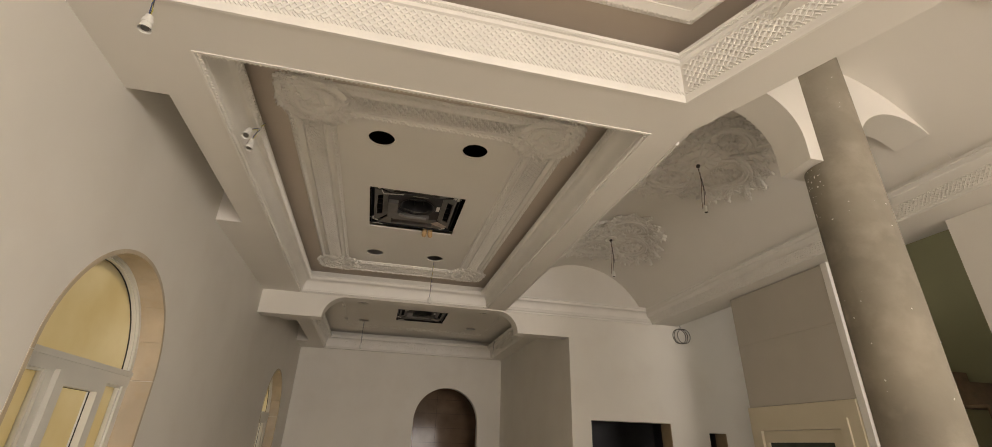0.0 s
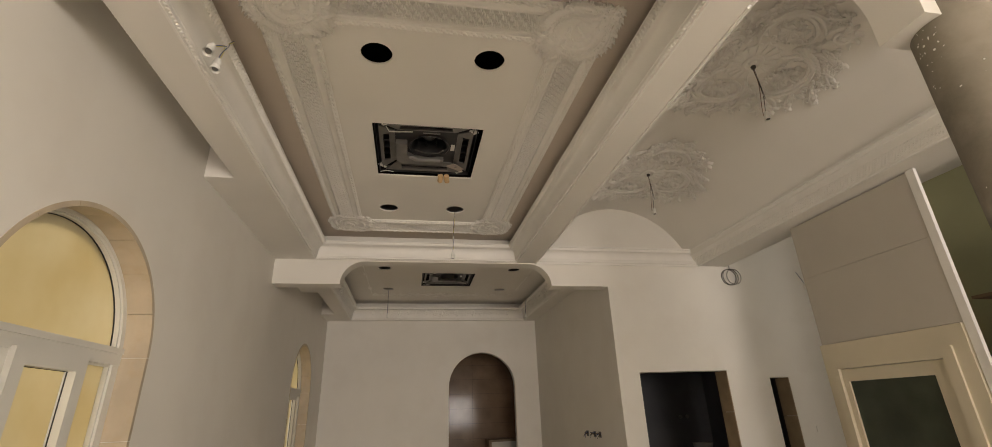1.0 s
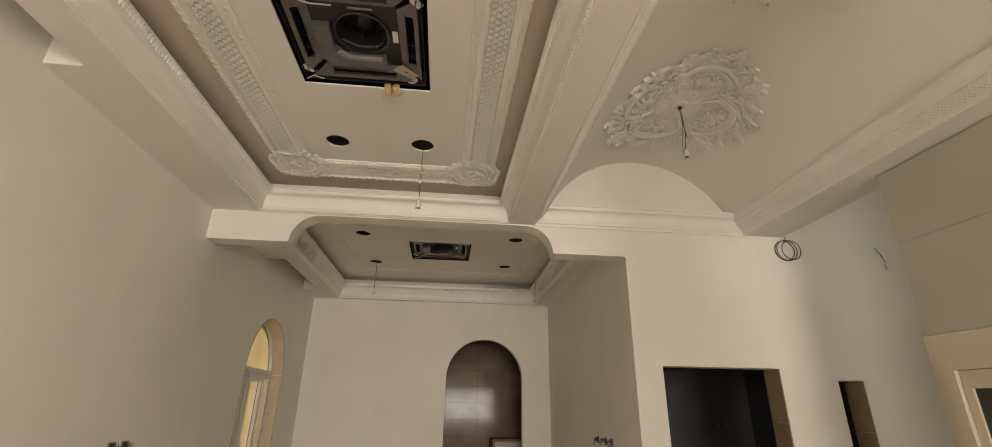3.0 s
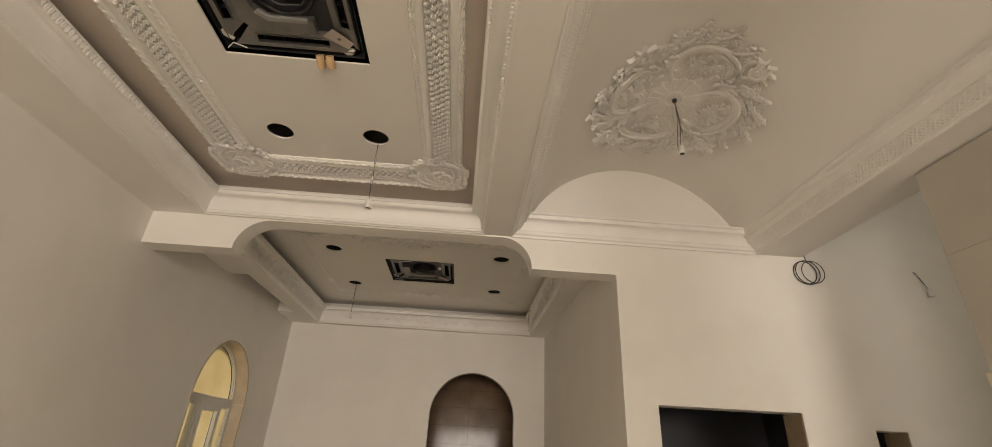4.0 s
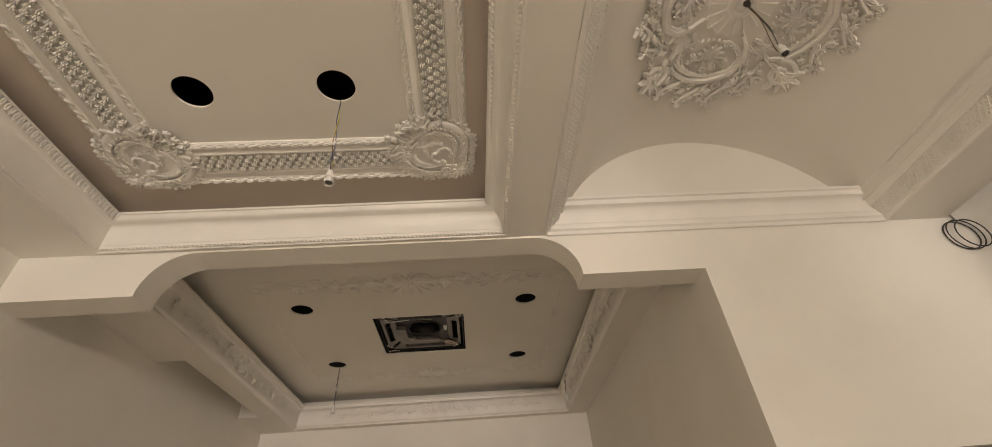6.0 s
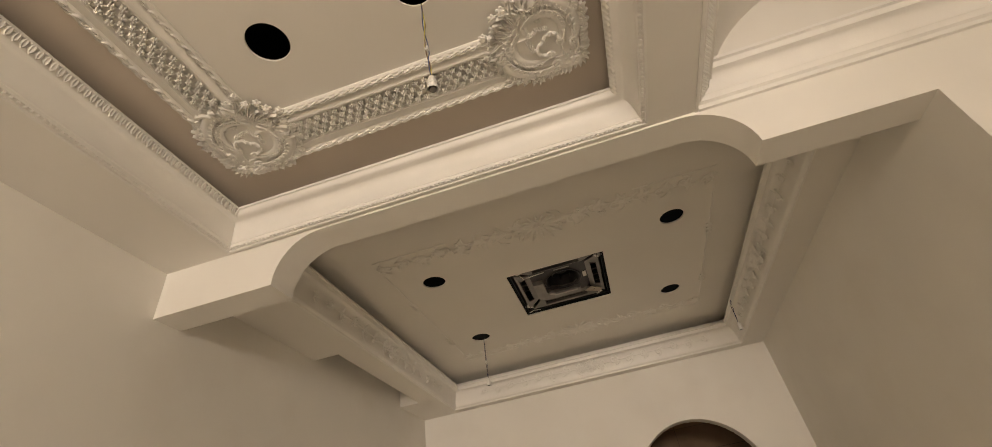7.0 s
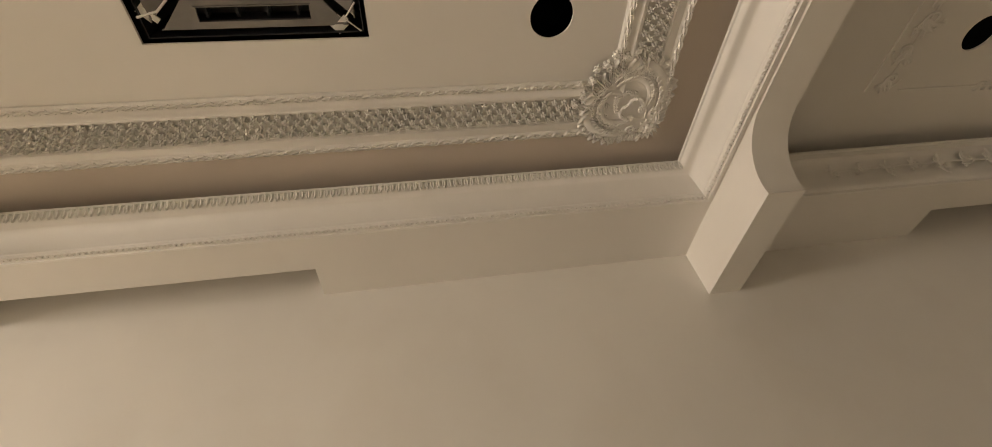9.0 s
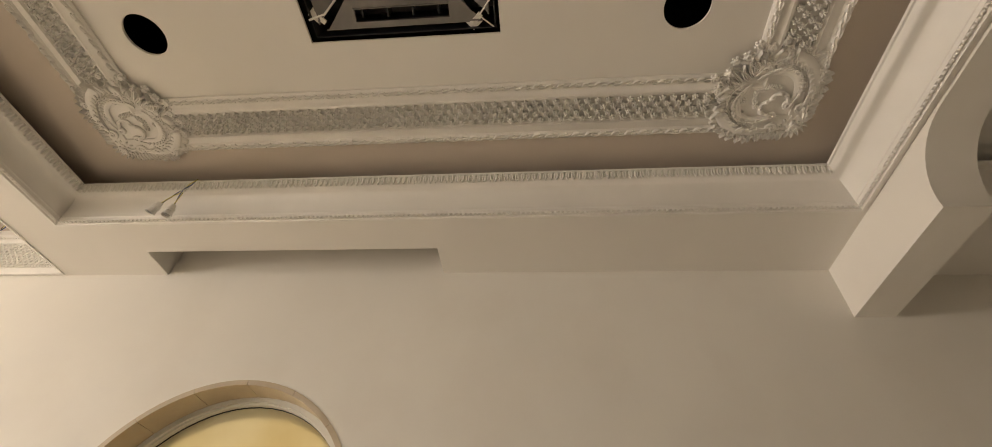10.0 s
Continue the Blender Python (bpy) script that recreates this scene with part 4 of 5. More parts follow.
        for k in range(7):         # palmette between two ovals
            scroll.leaf(P(0.30, 0.785), base + 0.785 + (k - 3) * 0.3, 0.10 - 0.01 * abs(k - 3), 0.013, 0.018, (k - 3) * 0.14, 4)
        for k in range(6):
            scroll.leaf(P(0.36 + 0.02 * k, -0.58 + 0.05 * k), base - 1.6 + 0.22 * k, 0.055, 0.013, 0.016, 0.6, 4)
        # leafy sprays that run round the outside, each curling outwards at its end
        for a0, r0, n in ((-0.62, 0.47, 9), (-0.34, 0.52, 10), (-0.04, 0.53, 10), (0.26, 0.50, 9)):
            stem = [P(r0 - 0.04, a0 - 0.16, 0.008), P(r0 + 0.0, a0 - 0.06, 0.010), P(r0 + 0.035, a0 + 0.03, 0.012), P(r0 + 0.075, a0 + 0.09, 0.012), P(r0 + 0.11, a0 + 0.08, 0.010)]
            sprig.tube(stem, [0.009, 0.013, 0.012, 0.009, 0.005], 7)
            for k in range(n):
                s = k / (n - 1)
                side = 1 if k % 2 else -1
                sprig.leaf(P(r0 - 0.035 + 0.135 * s, a0 - 0.14 + 0.22 * s, 0.008), base + a0 + 0.9 - 0.8 * s + side * (1.0 - 0.4 * s) + rng.uniform(-0.2, 0.2), rng.uniform(0.036, 0.056), rng.uniform(0.012, 0.017), rng.uniform(0.016, 0.024), -side * rng.uniform(0.6, 1.4), 5)
            sprig.rose(P(r0 + 0.02, a0 + 0.13), rng.uniform(0.020, 0.026), a0)
            sprig.rose(P(r0 + 0.045, a0 - 0.07), rng.uniform(0.014, 0.018), a0)
            for u, v, hand in ((0.055, -0.12, 1), (-0.01, 0.05, -1), (0.085, 0.13, 1)):
                q = P(r0 + u, a0 + v, 0.007)
                sprig.scroll(q, 0.03, 0.006, 1.2, base + a0 + v + hand * 1.2, 0.0085, 1.0, hand)
            for k in range(3):
                sprig.dome(P(r0 + 0.10 + 0.012 * k, a0 + 0.05 + 0.03 * k, 0.004), 0.011, 0.011, 0.018, 0, 7, 2)
        for k in range(14):        # leaves and roses between two ovals
            f = k / 13
            sprig.leaf(P(0.25 + 0.25 * f, 0.785 + (0.05 + 0.10 * f) * (1 if k % 2 else -1)), base + 0.785 + (1 if k % 2 else -1) * rng.uniform(0.3, 1.0), rng.uniform(0.05, 0.075), 0.016, 0.024, rng.uniform(-0.8, 0.8), 5)
            if k % 3 == 1:
                sprig.rose(P(0.29 + 0.24 * f, 0.785 + rng.uniform(-0.12, 0.12)), rng.uniform(0.015, 0.021), k)
        parts += [("oval_panel", panel), ("scroll", scroll), ("flower_spray", sprig)]
    return parts


MED = medallion()
for y in (5.61, 3.60, 0.80):
    ob = holder("ceiling_medallion", (VX, y, 4.38), "large white gypsum ceiling medallion of scrolls, shells and flowers", "ceiling medallion", group="vault medallions")
    for name, sh in MED:
        piece = part(name, Shape().merge(sh, lambda p: vault_point(p[0] * 1.2, y + p[1] * 1.19, p[2] * 1.3 if name != "centre_boss" else p[2] * 1.2)), PLASTER, ob)
        if name in ("flower_spray", "oval_panel"):
            piece["kind"] = "stuff"


def spray(length, seed, high=0.1):
    """A running scroll frieze, mirrored about a crest in its middle, in (u, v, out): crest and two wings."""
    rng = random.Random(seed)
    wings, crest = [], Shape()
    half = length / 2
    n = int(half / 0.17)
    for hand in (-1, 1):
        sh = Shape()
        wings.append(sh)
        for k in range(n):
            u = half * (k + 0.6) / n
            size = high * (0.55 - 0.28 * k / n)
            up = 1 if k % 2 else -1
            sh.scroll((hand * u, up * size * 0.35, 0.006), size, size * 0.15, 1.25, math.pi / 2 * up, 0.009, 1.0, -hand * up)
            for j in range(4):
                sh.leaf((hand * u, 0, 0.004), (0 if hand > 0 else math.pi) + rng.uniform(-1.0, 1.0), size * 1.4, size * 0.28, 0.014, rng.uniform(-0.8, 0.8), 4)
            sh.flower((hand * (u + 0.05), -up * size * 0.5, 0.004), size * 0.36, 5, 0.6, k)
        sh.tube([(0, 0, 0.004), (hand * half * 0.5, 0.012, 0.006), (hand * half * 0.95, 0, 0.004)], [0.01, 0.007, 0.003], 5)
    for k in range(9):
        crest.leaf((0, -0.01, 0.006), math.pi / 2 + (k - 4) * 0.3, high * 1.1, 0.02, 0.02, (k - 4) * 0.12, 4)
        crest.leaf((0, 0.01, 0.006), -math.pi / 2 + (k - 4) * 0.3, high * 0.8, 0.018, 0.018, (k - 4) * 0.12, 4)
    crest.rose((0, 0, 0.010), 0.04)
    return [("crest", crest), ("scroll_wing", wings[0]), ("scroll_wing", wings[1])]


for y, turn in ((10.05, math.pi), (7.83, 0)):
    m = Matrix.Translation((0.5, y, 0)) @ Matrix.Rotation(turn, 4, "Z")
    frieze = holder("ceiling_frieze", (0.5, y, ZB), "white gypsum scrollwork frieze on the bay ceiling", "ceiling ornament", group="bay friezes")
    for name, sh in spray(2.75, 5, 0.2):
        part(name, sh.mapped(lambda p: tuple(m @ Vector((p[0], p[1], p[2] * 0.6)))).mapped(hang(ZB - 0.001)), PLASTER, frieze)
lines = Shape()
for x in (-0.88, 1.88):
    lines.tube([(x, 7.95, 0), (x, 9.95, 0)], 0.007, 6)
    for y in (8.5, 9.45):
        for k in range(6):
            lines.leaf((x, y + 0.03 * k, 0.002), (k % 2) * math.pi + 0.6, 0.05, 0.014, 0.012, 0.4, 4)
for y in (7.72, 10.16):
    lines.tube([(-0.88, y, 0), (-0.25, y, 0)], 0.006, 6)
    lines.tube([(1.25, y, 0), (1.88, y, 0)], 0.006, 6)
thing("ceiling_beading", lines.mapped(hang(ZB - 0.001)), PLASTER, "thin white gypsum beading framing the bay ceiling", "moulding", kind="structure")

# scrollwork on the long cove of the bay
fn, h = lean((CB[0], 8.85), (0, 1), (1, 0), 0.045, SB + 0.06, 0.08, SB + 0.185)
for name, sh in spray(2.7, 8, 0.11):
    part("cove_" + name, sh.mapped(lambda p: fn((p[0], p[1] + h / 2, p[2] * 0.6))), PLASTER, bay_cornice)
fn2, h2 = lean((CB[1], 8.85), (0, 1), (-1, 0), 0.045, SB + 0.06, 0.08, SB + 0.185)
for name, sh in spray(2.7, 8, 0.11):
    part("cove_" + name, sh.mapped(lambda p: fn2((p[0], p[1] + h2 / 2, p[2] * 0.6))), PLASTER, bay_cornice)
fn3, h3 = lean((0.5, CB[3]), (1, 0), (0, -1), 0.045, SB + 0.06, 0.08, SB + 0.185)
for name, sh in spray(2.9, 8, 0.11):
    part("cove_" + name, sh.mapped(lambda p: fn3((p[0], p[1] + h3 / 2, p[2] * 0.6))), PLASTER, bay_cornice)


# ---- air conditioners ----
def air_conditioner(cx, cy, z, pipes):
    unit = holder("ceiling_air_conditioner", (cx, cy, z + 0.02), "open ceiling cassette air conditioner without its cover", "air conditioner", group="cassette units")

    def at(fn=lambda u, v: 0.0):
        return lambda p: (cx + p[0], cy + p[1], z + fn(p[0], p[1]) + p[2])
    tray = Shape()
    for s in (-1, 1):
        tray.box(cx + min(s * 0.43, s * 0.425), cx + max(s * 0.43, s * 0.425), cy - 0.43, cy + 0.43, z + 0.03, z + 0.28)
        tray.box(cx - 0.425, cx + 0.425, cy + min(s * 0.43, s * 0.425), cy + max(s * 0.43, s * 0.425), z + 0.03, z + 0.28)
    tray.box(cx - 0.425, cx + 0.425, cy - 0.425, cy + 0.425, z + 0.27, z + 0.28)
    part("casing", tray, BLACKP, unit)
    for k in range(4):
        m = Matrix.Rotation(math.pi / 2 * k, 4, "Z")
        sl = plate([(-0.36, 0.395), (0.36, 0.395), (0.25, 0.27), (-0.25, 0.27)], [rect(-0.22, 0.22, 0.318, 0.372)], 0.012, lambda p: tuple(m @ Vector((p[0], p[1], p[2]))))
        rail = part("outlet_frame", sl.mapped(lambda p: (cx + p[0], cy + p[1], z + 0.035 + p[2] + 0.25 * (0.395 - max(abs(p[0]), abs(p[1]))))), GALV, unit, "dull grey metal outlet frame")
        lip = Shape()
        lip.box(-0.37, 0.37, 0.395, 0.40, -0.012, 0.03).box(-0.225, 0.225, 0.376, 0.380, -0.006, 0.02).box(-0.225, 0.225, 0.312, 0.316, -0.006, 0.02)
        part("rim", lip.mapped(lambda p: tuple(Matrix.Translation((cx, cy, z + 0.05)) @ m @ Vector(p))), GALV, rail)
        for j in range(4):
            vane = Shape().box(-0.2 + 0.12 * j, -0.19 + 0.12 * j, 0.32, 0.37, 0.03, 0.08)
            part("vane", vane.mapped(lambda p: tuple(Matrix.Translation((cx, cy, z + 0.05)) @ m @ Vector(p))), BLACKP, rail)
        c = Shape().box(-0.03, 0.03, -0.03, 0.03, 0, 0.008).box(-0.012, 0.012, -0.05, 0.02, -0.008, 0.0).dome((0, 0, 0.0), 0.012, 0.012, -0.012, 0, 8, 2)
        rot = Matrix.Translation((cx, cy, z + 0.045)) @ Matrix.Rotation(math.pi / 2 * k + 0.1, 4, "Z") @ Matrix.Translation((0.365, 0.365, 0)) @ Matrix.Rotation(0.75, 4, "Z")
        part("corner_bracket", c.mapped(lambda p: tuple(rot @ Vector(p))), WHITEP, unit, "small white corner bracket")
    part("fan_plate", plate(rect(-0.27, 0.27, -0.27, 0.27), [circle(0.03, -0.02, 0.175, 40)], 0.01, at(lambda u, v: 0.075)), BLACKP, unit)
    bell = Shape().loft([[(cx + 0.03 + r * math.cos(a), cy - 0.02 + r * math.sin(a), z + h) for a in (2 * math.pi * i / 40 for i in range(40))] for r, h in ((0.185, 0.066), (0.178, 0.06), (0.165, 0.066), (0.155, 0.10), (0.15, 0.2))], True, False)
    part("bell_mouth", bell, BLACKP, unit)
    hub = Shape().dome((cx + 0.03, cy - 0.02, z + 0.2), 0.07, 0.07, -0.06, 0, 20, 4)
    for j in range(7):
        a = 2 * math.pi * j / 7
        hub.box(cx + 0.03 + 0.11 * math.cos(a) - 0.004, cx + 0.03 + 0.11 * math.cos(a) + 0.004, cy - 0.02 + 0.11 * math.sin(a) - 0.03, cy - 0.02 + 0.11 * math.sin(a) + 0.03, z + 0.15, z + 0.24)
    part("fan", hub, BLACKP, unit)
    l_shape = [(-0.265, -0.1), (-0.165, -0.1), (-0.165, 0.10), (-0.1, 0.165), (0.17, 0.165), (0.17, 0.265), (-0.2, 0.265), (-0.265, 0.2)]
    part("control_box", plate(l_shape, [], 0.045, at(lambda u, v: 0.03)), GALV, unit, "grey sheet metal control box")
    part("control_lid", plate([(-0.15, 0.125), (-0.09, 0.175), (0.14, 0.175), (0.14, 0.15), (-0.07, 0.15), (-0.125, 0.105)], [], 0.02, at(lambda u, v: 0.015)), GREYP, unit)
    part("mount_plate", plate([(0.2, 0.27), (0.27, 0.21), (0.38, 0.31), (0.34, 0.36)], [circle(0.295, 0.285, 0.012, 12)], 0.004, at(lambda u, v: 0.03)), mount_material, unit, "tan protective plate")
    part("rating_label", Shape().box(cx + 0.225, cx + 0.26, cy - 0.06, cy + 0.04, z + 0.07, z + 0.0745), WHITEP, unit)
    part("clip", Shape().box(cx - 0.03, cx + 0.12, cy - 0.235, cy - 0.222, z + 0.07, z + 0.0745), GREYP, unit)
    part("lead", Shape().tube([(cx - 0.33, cy - 0.42, z - 0.004), (cx - 0.31, cy - 0.34, z + 0.0), (cx - 0.24, cy - 0.26, z + 0.05), (cx - 0.12, cy - 0.24, z + 0.07)], 0.005, 6), WHITEP, unit)
    part("lead", Shape().tube([(cx - 0.42, cy + 0.42, z + 0.02), (cx - 0.36, cy + 0.36, z + 0.005), (cx - 0.3, cy + 0.41, z + 0.02)], 0.004, 6), WHITEP, unit)
    part("lead", Shape().tube([(cx - 0.1, cy + 0.02, z + 0.05), (cx + 0.0, cy + 0.09, z + 0.06), (cx + 0.12, cy + 0.08, z + 0.06), (cx + 0.16, cy + 0.03, z + 0.06)], 0.006, 6), WIRE, unit)
    if pipes:
        for j, x in enumerate((0.155, 0.215)):
            pts = [(cx + x, cy + 0.40, z - 0.0), (cx + x + 0.003, cy + 0.435, z - 0.022), (cx + x + 0.01 * j, cy + 0.47, z - 0.03)]
            p = Shape().tube(pts, 0.026, 12)
            part("pipe_insulation", p, FOAM, unit, "tan foam pipe insulation")
            part("pipe_end", Shape().tube([(cx + x + 0.01 * j, cy + 0.468, z - 0.0295), (cx + x + 0.01 * j, cy + 0.4715, z - 0.0301)], 0.012, 10), COPPER_WIRE, unit)


mount_material = mat("tan_paper_label", (0.42, 0.36, 0.30), 0.8)
air_conditioner(*AC_1, Z1, True)
air_conditioner(*AC_2, ZB, False)


# ---- hanging lamp holders and wires ----
def lathe(c, profile, n=16, axis=None):
    rings = [[(r * math.cos(2 * math.pi * i / n), r * math.sin(2 * math.pi * i / n), h) for i in range(n)] for r, h in profile]
    sh = Shape().loft(rings)
    m = Matrix.Translation(c) @ (axis.to_track_quat("Z", "Y").to_matrix().to_4x4() if axis else Matrix.Identity(4))
    return sh.mapped(lambda p: tuple(m @ Vector(p)))


SOCKET = [(0.007, 0.078), (0.015, 0.076), (0.017, 0.056), (0.022, 0.054), (0.022, 0.034), (0.0195, 0.032), (0.028, 0.0), (0.0275, -0.002), (0.023, 0.004), (0.019, 0.024)]


def lamp_holder(top, ends, block, label, colours=(WIRE, BLUE_WIRE)):
    """Loose wires from a ceiling point down to one or more bare sockets."""
    ob = holder("pendant_lamp_holder", top, label, "lamp holder")
    rng = random.Random(int(1000 * abs(top[0] + top[1])))
    t = Vector(top)
    b = Vector(block) if block else None
    for e in ends:
        e = Vector(e)
        for j, colour in enumerate(colours):
            pts = []
            n = 12
            for k in range(n + 1):
                s = k / n
                p = t.lerp(e, s) if b is None else (t.lerp(b, s * 2) if s < 0.5 else b.lerp(e, s * 2 - 1))
                w = 0.007 * math.sin(math.pi * s)
                pts.append(p + Vector((w * math.sin(9 * s + 3 * j) + rng.uniform(-0.002, 0.002), w * math.cos(8 * s + 3 * j), 0)))
            part("wire", Shape().tube(pts, 0.0026, 5), colour, ob)
        axis = (e - (b or t)).normalized() * -1
        axis = (axis + Vector((0, 0, 1.2))).normalized()
        s = part("socket", lathe(e - axis * 0.065, SOCKET, 16, axis), WHITEP, ob, "white plastic lamp socket")
        part("contact", lathe(e - axis * 0.062, [(0.016, 0.0), (0.016, 0.012), (0.004, 0.016)], 12, axis), GALV, s)
    if b is not None:
        part("connector", Shape().box(b.x - 0.008, b.x + 0.008, b.y - 0.008, b.y + 0.008, b.z - 0.014, b.z + 0.014), WHITEP, ob, "white terminal block")
    return ob


lamp_holder((-1.345, 1.86, 3.62), [(-1.325, 1.855, 3.34)], (-1.345, 1.86, 3.50), "white lamp socket hanging on wires from the lattice cornice", (WIRE, BLUE_WIRE, YELLOW_WIRE))
lamp_holder((-1.17, 3.13, 3.74), [(-1.20, 2.97, 3.56), (-1.20, 3.065, 3.54)], (-1.18, 3.08, 3.66), "pair of white lamp sockets hanging from the coffer cornice", (YELLOW_WIRE, BLUE_WIRE))
lamp_holder((0.36, 5.856, 3.858), [(0.35, 5.93, 3.38)], (0.352, 5.90, 3.56), "white lamp socket hanging from a downlight hole", (YELLOW_WIRE, BLUE_WIRE, COPPER_WIRE))
lamp_holder((-0.55, 9.715, 3.87), [(-0.55, 9.68, 3.40)], (-0.55, 9.69, 3.6), "white lamp socket hanging from a bay downlight hole")
lamp_holder((2.17, 9.98, 3.74), [(2.14, 10.0, 3.46)], (2.15, 9.99, 3.66), "small lamp socket hanging from the bay cornice")
lamp_holder((5.55, 6.76, 3.47), [(5.62, 6.72, 3.27)], (5.57, 6.74, 3.42), "small lamp socket hanging off the wall on wires")


def chain_pendant(x, y):
    """A short chain and wires left at the centre of a medallion."""
    ob = holder("ceiling_hook", (x, y, 4.36), "dark hook with a short chain and loose wires in a medallion", "ceiling hook")
    part("canopy", lathe((x, y, 4.335), [(0.004, 0.0), (0.018, 0.002), (0.022, 0.02), (0.012, 0.03)], 14), WIRE, ob)
    for j in range(14):
        z = 4.335 - 0.022 * j
        m = Matrix.Translation((x + 0.002 * j, y, z - 0.012)) @ Matrix.Rotation(math.pi / 2 * (j % 2), 4, "Z")
        pts = [tuple(m @ Vector((0.006 * math.cos(a), 0, 0.014 * math.sin(a)))) for a in (2 * math.pi * k / 10 for k in range(11))]
        part("chain_link", Shape().tube(pts, 0.0018, 4), WIRE, ob)
    for j, colour in enumerate((WIRE, COPPER_WIRE)):
        pts = [(x + 0.012 * math.sin(4 * s + j) - 0.012 * j, y + 0.01 * math.cos(5 * s + j), 4.34 - 0.48 * s) for s in (k / 12 for k in range(13))]
        part("wire", Shape().tube(pts, 0.0026, 5), colour, ob)
    s = part("socket", lathe((x, y, 3.82), SOCKET, 16), WHITEP, ob, "white plastic lamp socket")
    part("contact", lathe((x, y, 3.822), [(0.016, 0.0), (0.016, 0.012), (0.004, 0.016)], 12), WIRE, s)


chain_pendant(2.76, 5.60)
chain_pendant(2.74, 3.59)

# coil of cable left on the cross wall
coil = holder("cable_coil", (4.46, 6.74, 3.37), "coil of dark cable hanging on the wall", "cable")
pts = [(4.43, 6.75, 3.74), (4.44, 6.745, 3.6), (4.455, 6.74, 3.5)]
part("tail", Shape().tube(pts, 0.006, 6), GREYP, coil)
for k, (dx, dz, r) in enumerate(((-0.02, 0, 0.115), (0.0, 0.0, 0.12), (0.045, 0.002, 0.112))):
    pts = [(4.44 + dx + r * math.cos(a), 6.745 - 0.012 * k, 3.37 + dz + r * math.sin(a)) for a in (2 * math.pi * i / 32 for i in range(33))]
    part("turn", Shape().tube(pts, 0.0045, 6), WIRE, coil)


def wall_box(x, y, z, nx, ny, wires, label):
    """A flush switch box with bare wires sticking out; nx, ny is the way that it faces."""
    ob = holder("switch_box", (x, y, z), label, "switch box", group="wall boxes")
    rng = random.Random(int(100 * (x + y)))
    tx, ty = -ny, nx
    m = Matrix(((tx, nx, 0, x), (ty, ny, 0, y), (0, 0, 1, z), (0, 0, 0, 1)))
    part("box_rim", plate(rect(-0.045, 0.045, -0.04, 0.04), [rect(-0.036, 0.036, -0.032, 0.032)], 0.006, lambda p: tuple(m @ Vector((p[0], p[2], p[1])))), GREYP, ob)
    part("box_back", Shape().box(-0.036, 0.036, 0.0005, 0.002, -0.032, 0.032).mapped(lambda p: tuple(m @ Vector(p))), BLACKP, ob)
    for k in range(wires):
        a = rng.uniform(-0.03, 0.03)
        pts = [(a, 0.002, rng.uniform(-0.02, 0.02)), (a + rng.uniform(-0.02, 0.02), 0.03, rng.uniform(-0.01, 0.03)), (a + rng.uniform(-0.04, 0.04), 0.06, rng.uniform(-0.06, 0.04))]
        part("wire", Shape().tube([tuple(m @ Vector(p)) for p in pts], 0.003, 5), (WIRE, COPPER_WIRE, BLUE_WIRE)[k % 3], ob)


for y in (7.62, 7.82, 8.12):
    wall_box(2.548, y, 1.32, -1, 0, 8, "open wall box with loose bare wires")
wall_box(XW + 0.002, 6.17, 1.34, 1, 0, 3, "open wall box with short wires")
wall_box(XW + 0.002, 6.33, 1.34, 1, 0, 3, "open wall box with short wires")
wall_box(-0.69, YE - 0.002, 0.92, 0, -1, 3, "open wall box with short wires")
thing("blank_plate", Shape().box(5.23, 5.31, YB - 0.008, YB - 0.001, 1.28, 1.36), WALL, "painted blank socket plate on the wall", "socket")

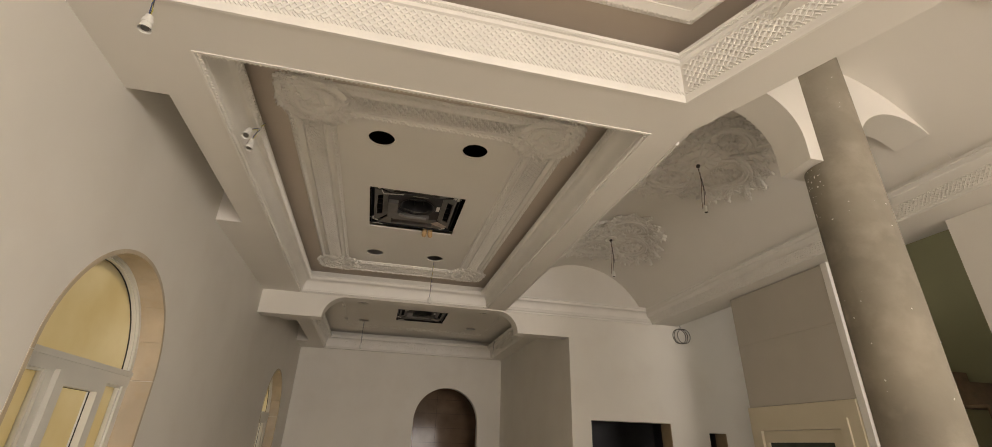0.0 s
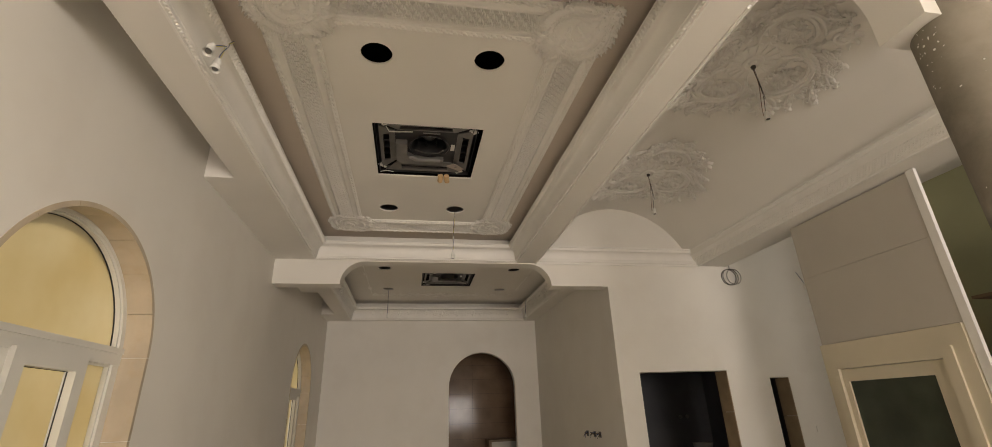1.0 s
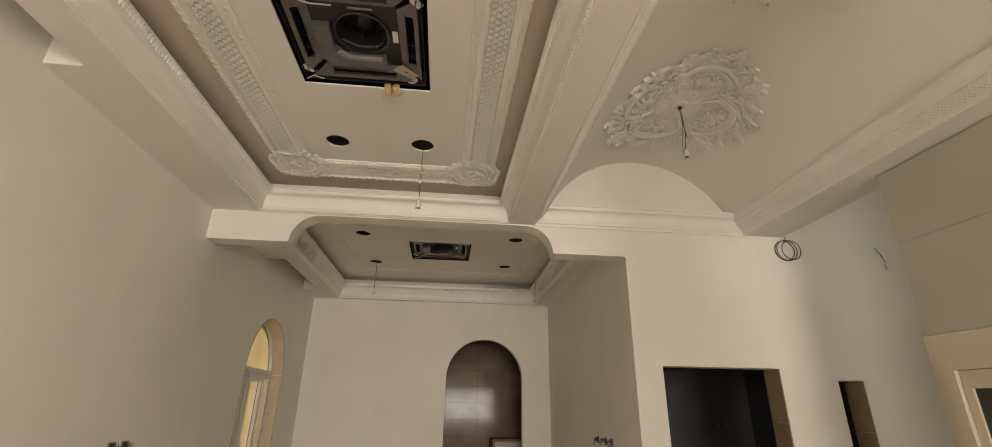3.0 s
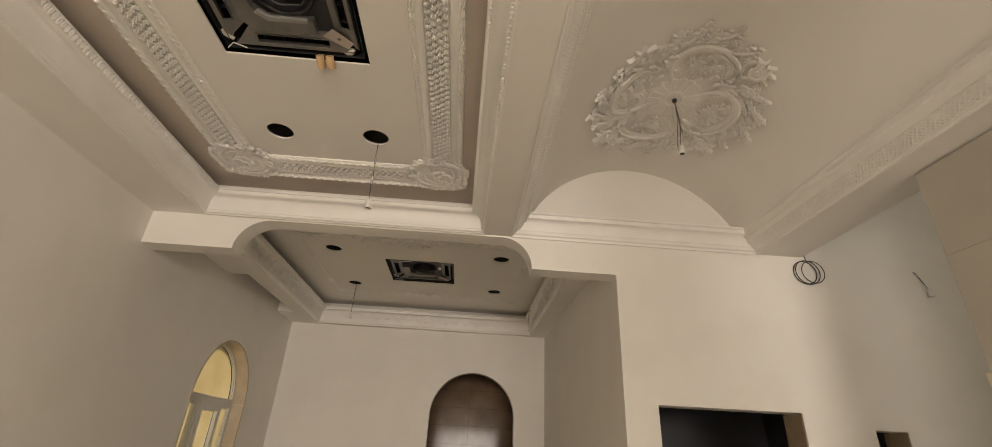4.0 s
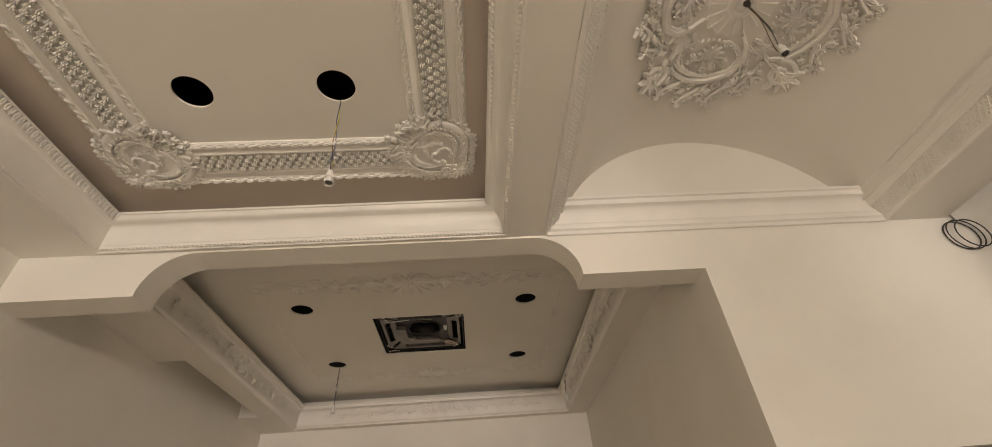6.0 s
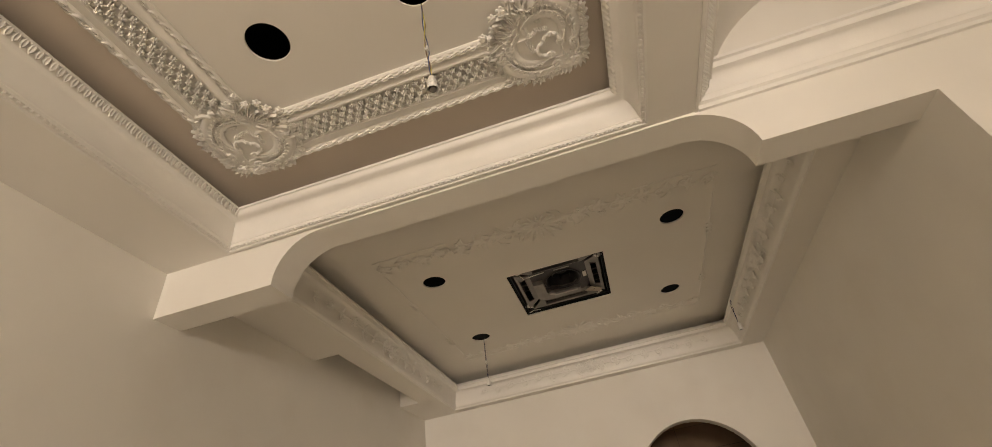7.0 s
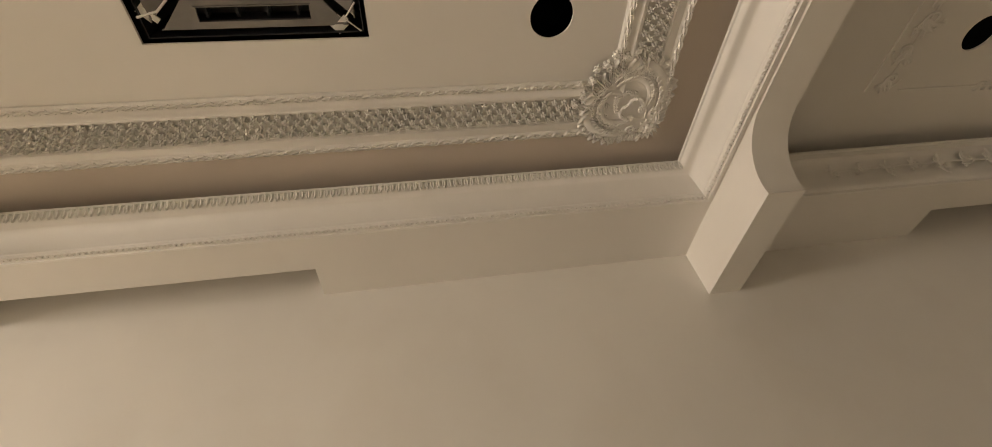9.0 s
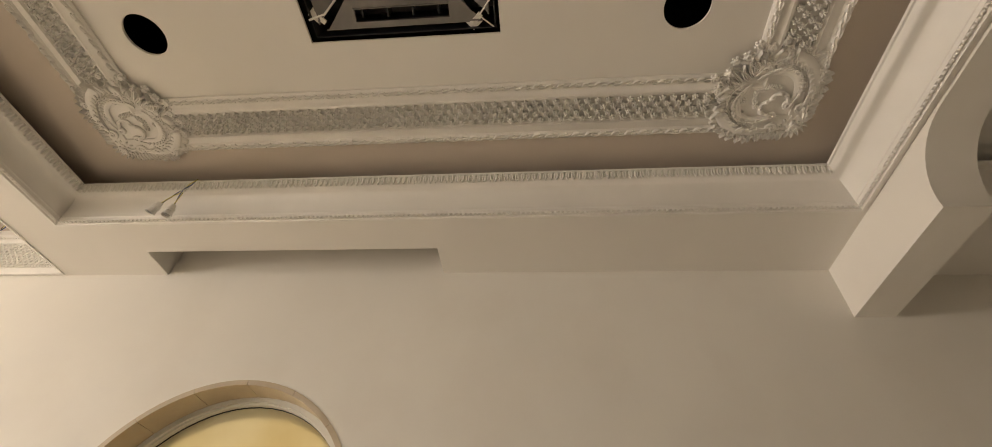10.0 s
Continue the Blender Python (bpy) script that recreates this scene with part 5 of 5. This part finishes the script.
# ---- small things seen through the openings ----
for x in (5.03, 5.16):
    thing("pipe_stub", Shape().tube([(x - 0.3, 9.3, 1.47), (x - 0.3, 9.26, 1.47)], 0.03, 12), GALV, "short capped water pipe in a dark wall", "pipe", group="pipe stubs")
crate = holder("cabinet", (1.85, 11.95, 0), "low wooden cabinet standing in the tiled room", "cabinet")
part("body", Shape().box(1.62, 2.5, 11.8, 12.3, 0, 1.1), WOOD, crate)
part("front_panel", Shape().box(1.67, 2.46, 11.785, 11.8, 0.84, 1.06).box(1.67, 2.46, 11.785, 11.8, 0.1, 0.8), BOARD, crate, "pale grey front panel")
bag = holder("plastic_bucket", (4.85, 8.9, 0), "pale plastic bucket on a stand in the dark room", "bucket")
part("bucket_body", lathe((4.85, 8.9, 0.75), [(0.12, 0.0), (0.16, 0.3), (0.17, 0.31), (0.165, 0.31), (0.15, 0.28), (0.11, 0.02)], 20), GREYP, bag)
part("stand", Shape().box(4.65, 5.05, 8.7, 9.1, 0, 0.75), WOOD, bag)

stair = holder("staircase", (7.6, 5.4, 0), "rough brown timber staircase against the green hall wall", "staircase")
for k in range(15):
    part("tread", Shape().box(7.3, 8.38, 5.85 - 0.27 * k - 0.3, 5.85 - 0.27 * k, 2.86 - 0.18 * k, 2.90 - 0.18 * k), WOOD, stair)
    part("riser", Shape().box(7.3, 8.38, 5.85 - 0.27 * k - 0.3, 5.85 - 0.27 * k - 0.27, 2.68 - 0.18 * k, 2.859 - 0.18 * k), WOOD, stair)

# wall tiles of the room behind the arched doorway
tiled = thing("tiled_wall", Shape().box(-0.5, 3.2, 12.47, 12.5, 0, 3.2), GROUT, "glossy brown tiled wall behind the arched doorway", "tile wall", kind="structure")
rng = random.Random(2)
for r in range(10):
    for c in range(5):
        x0 = -0.5 + 0.98 * c - 0.11
        a = Shape().box(max(x0, -0.5), min(x0 + 0.974, 3.2), 12.455 + rng.uniform(-0.001, 0.001), 12.47, 0.32 * r + 0.15, 0.32 * r + 0.464)
        if x0 < 3.1:
            part("tile", a, TILE_BROWN, tiled)
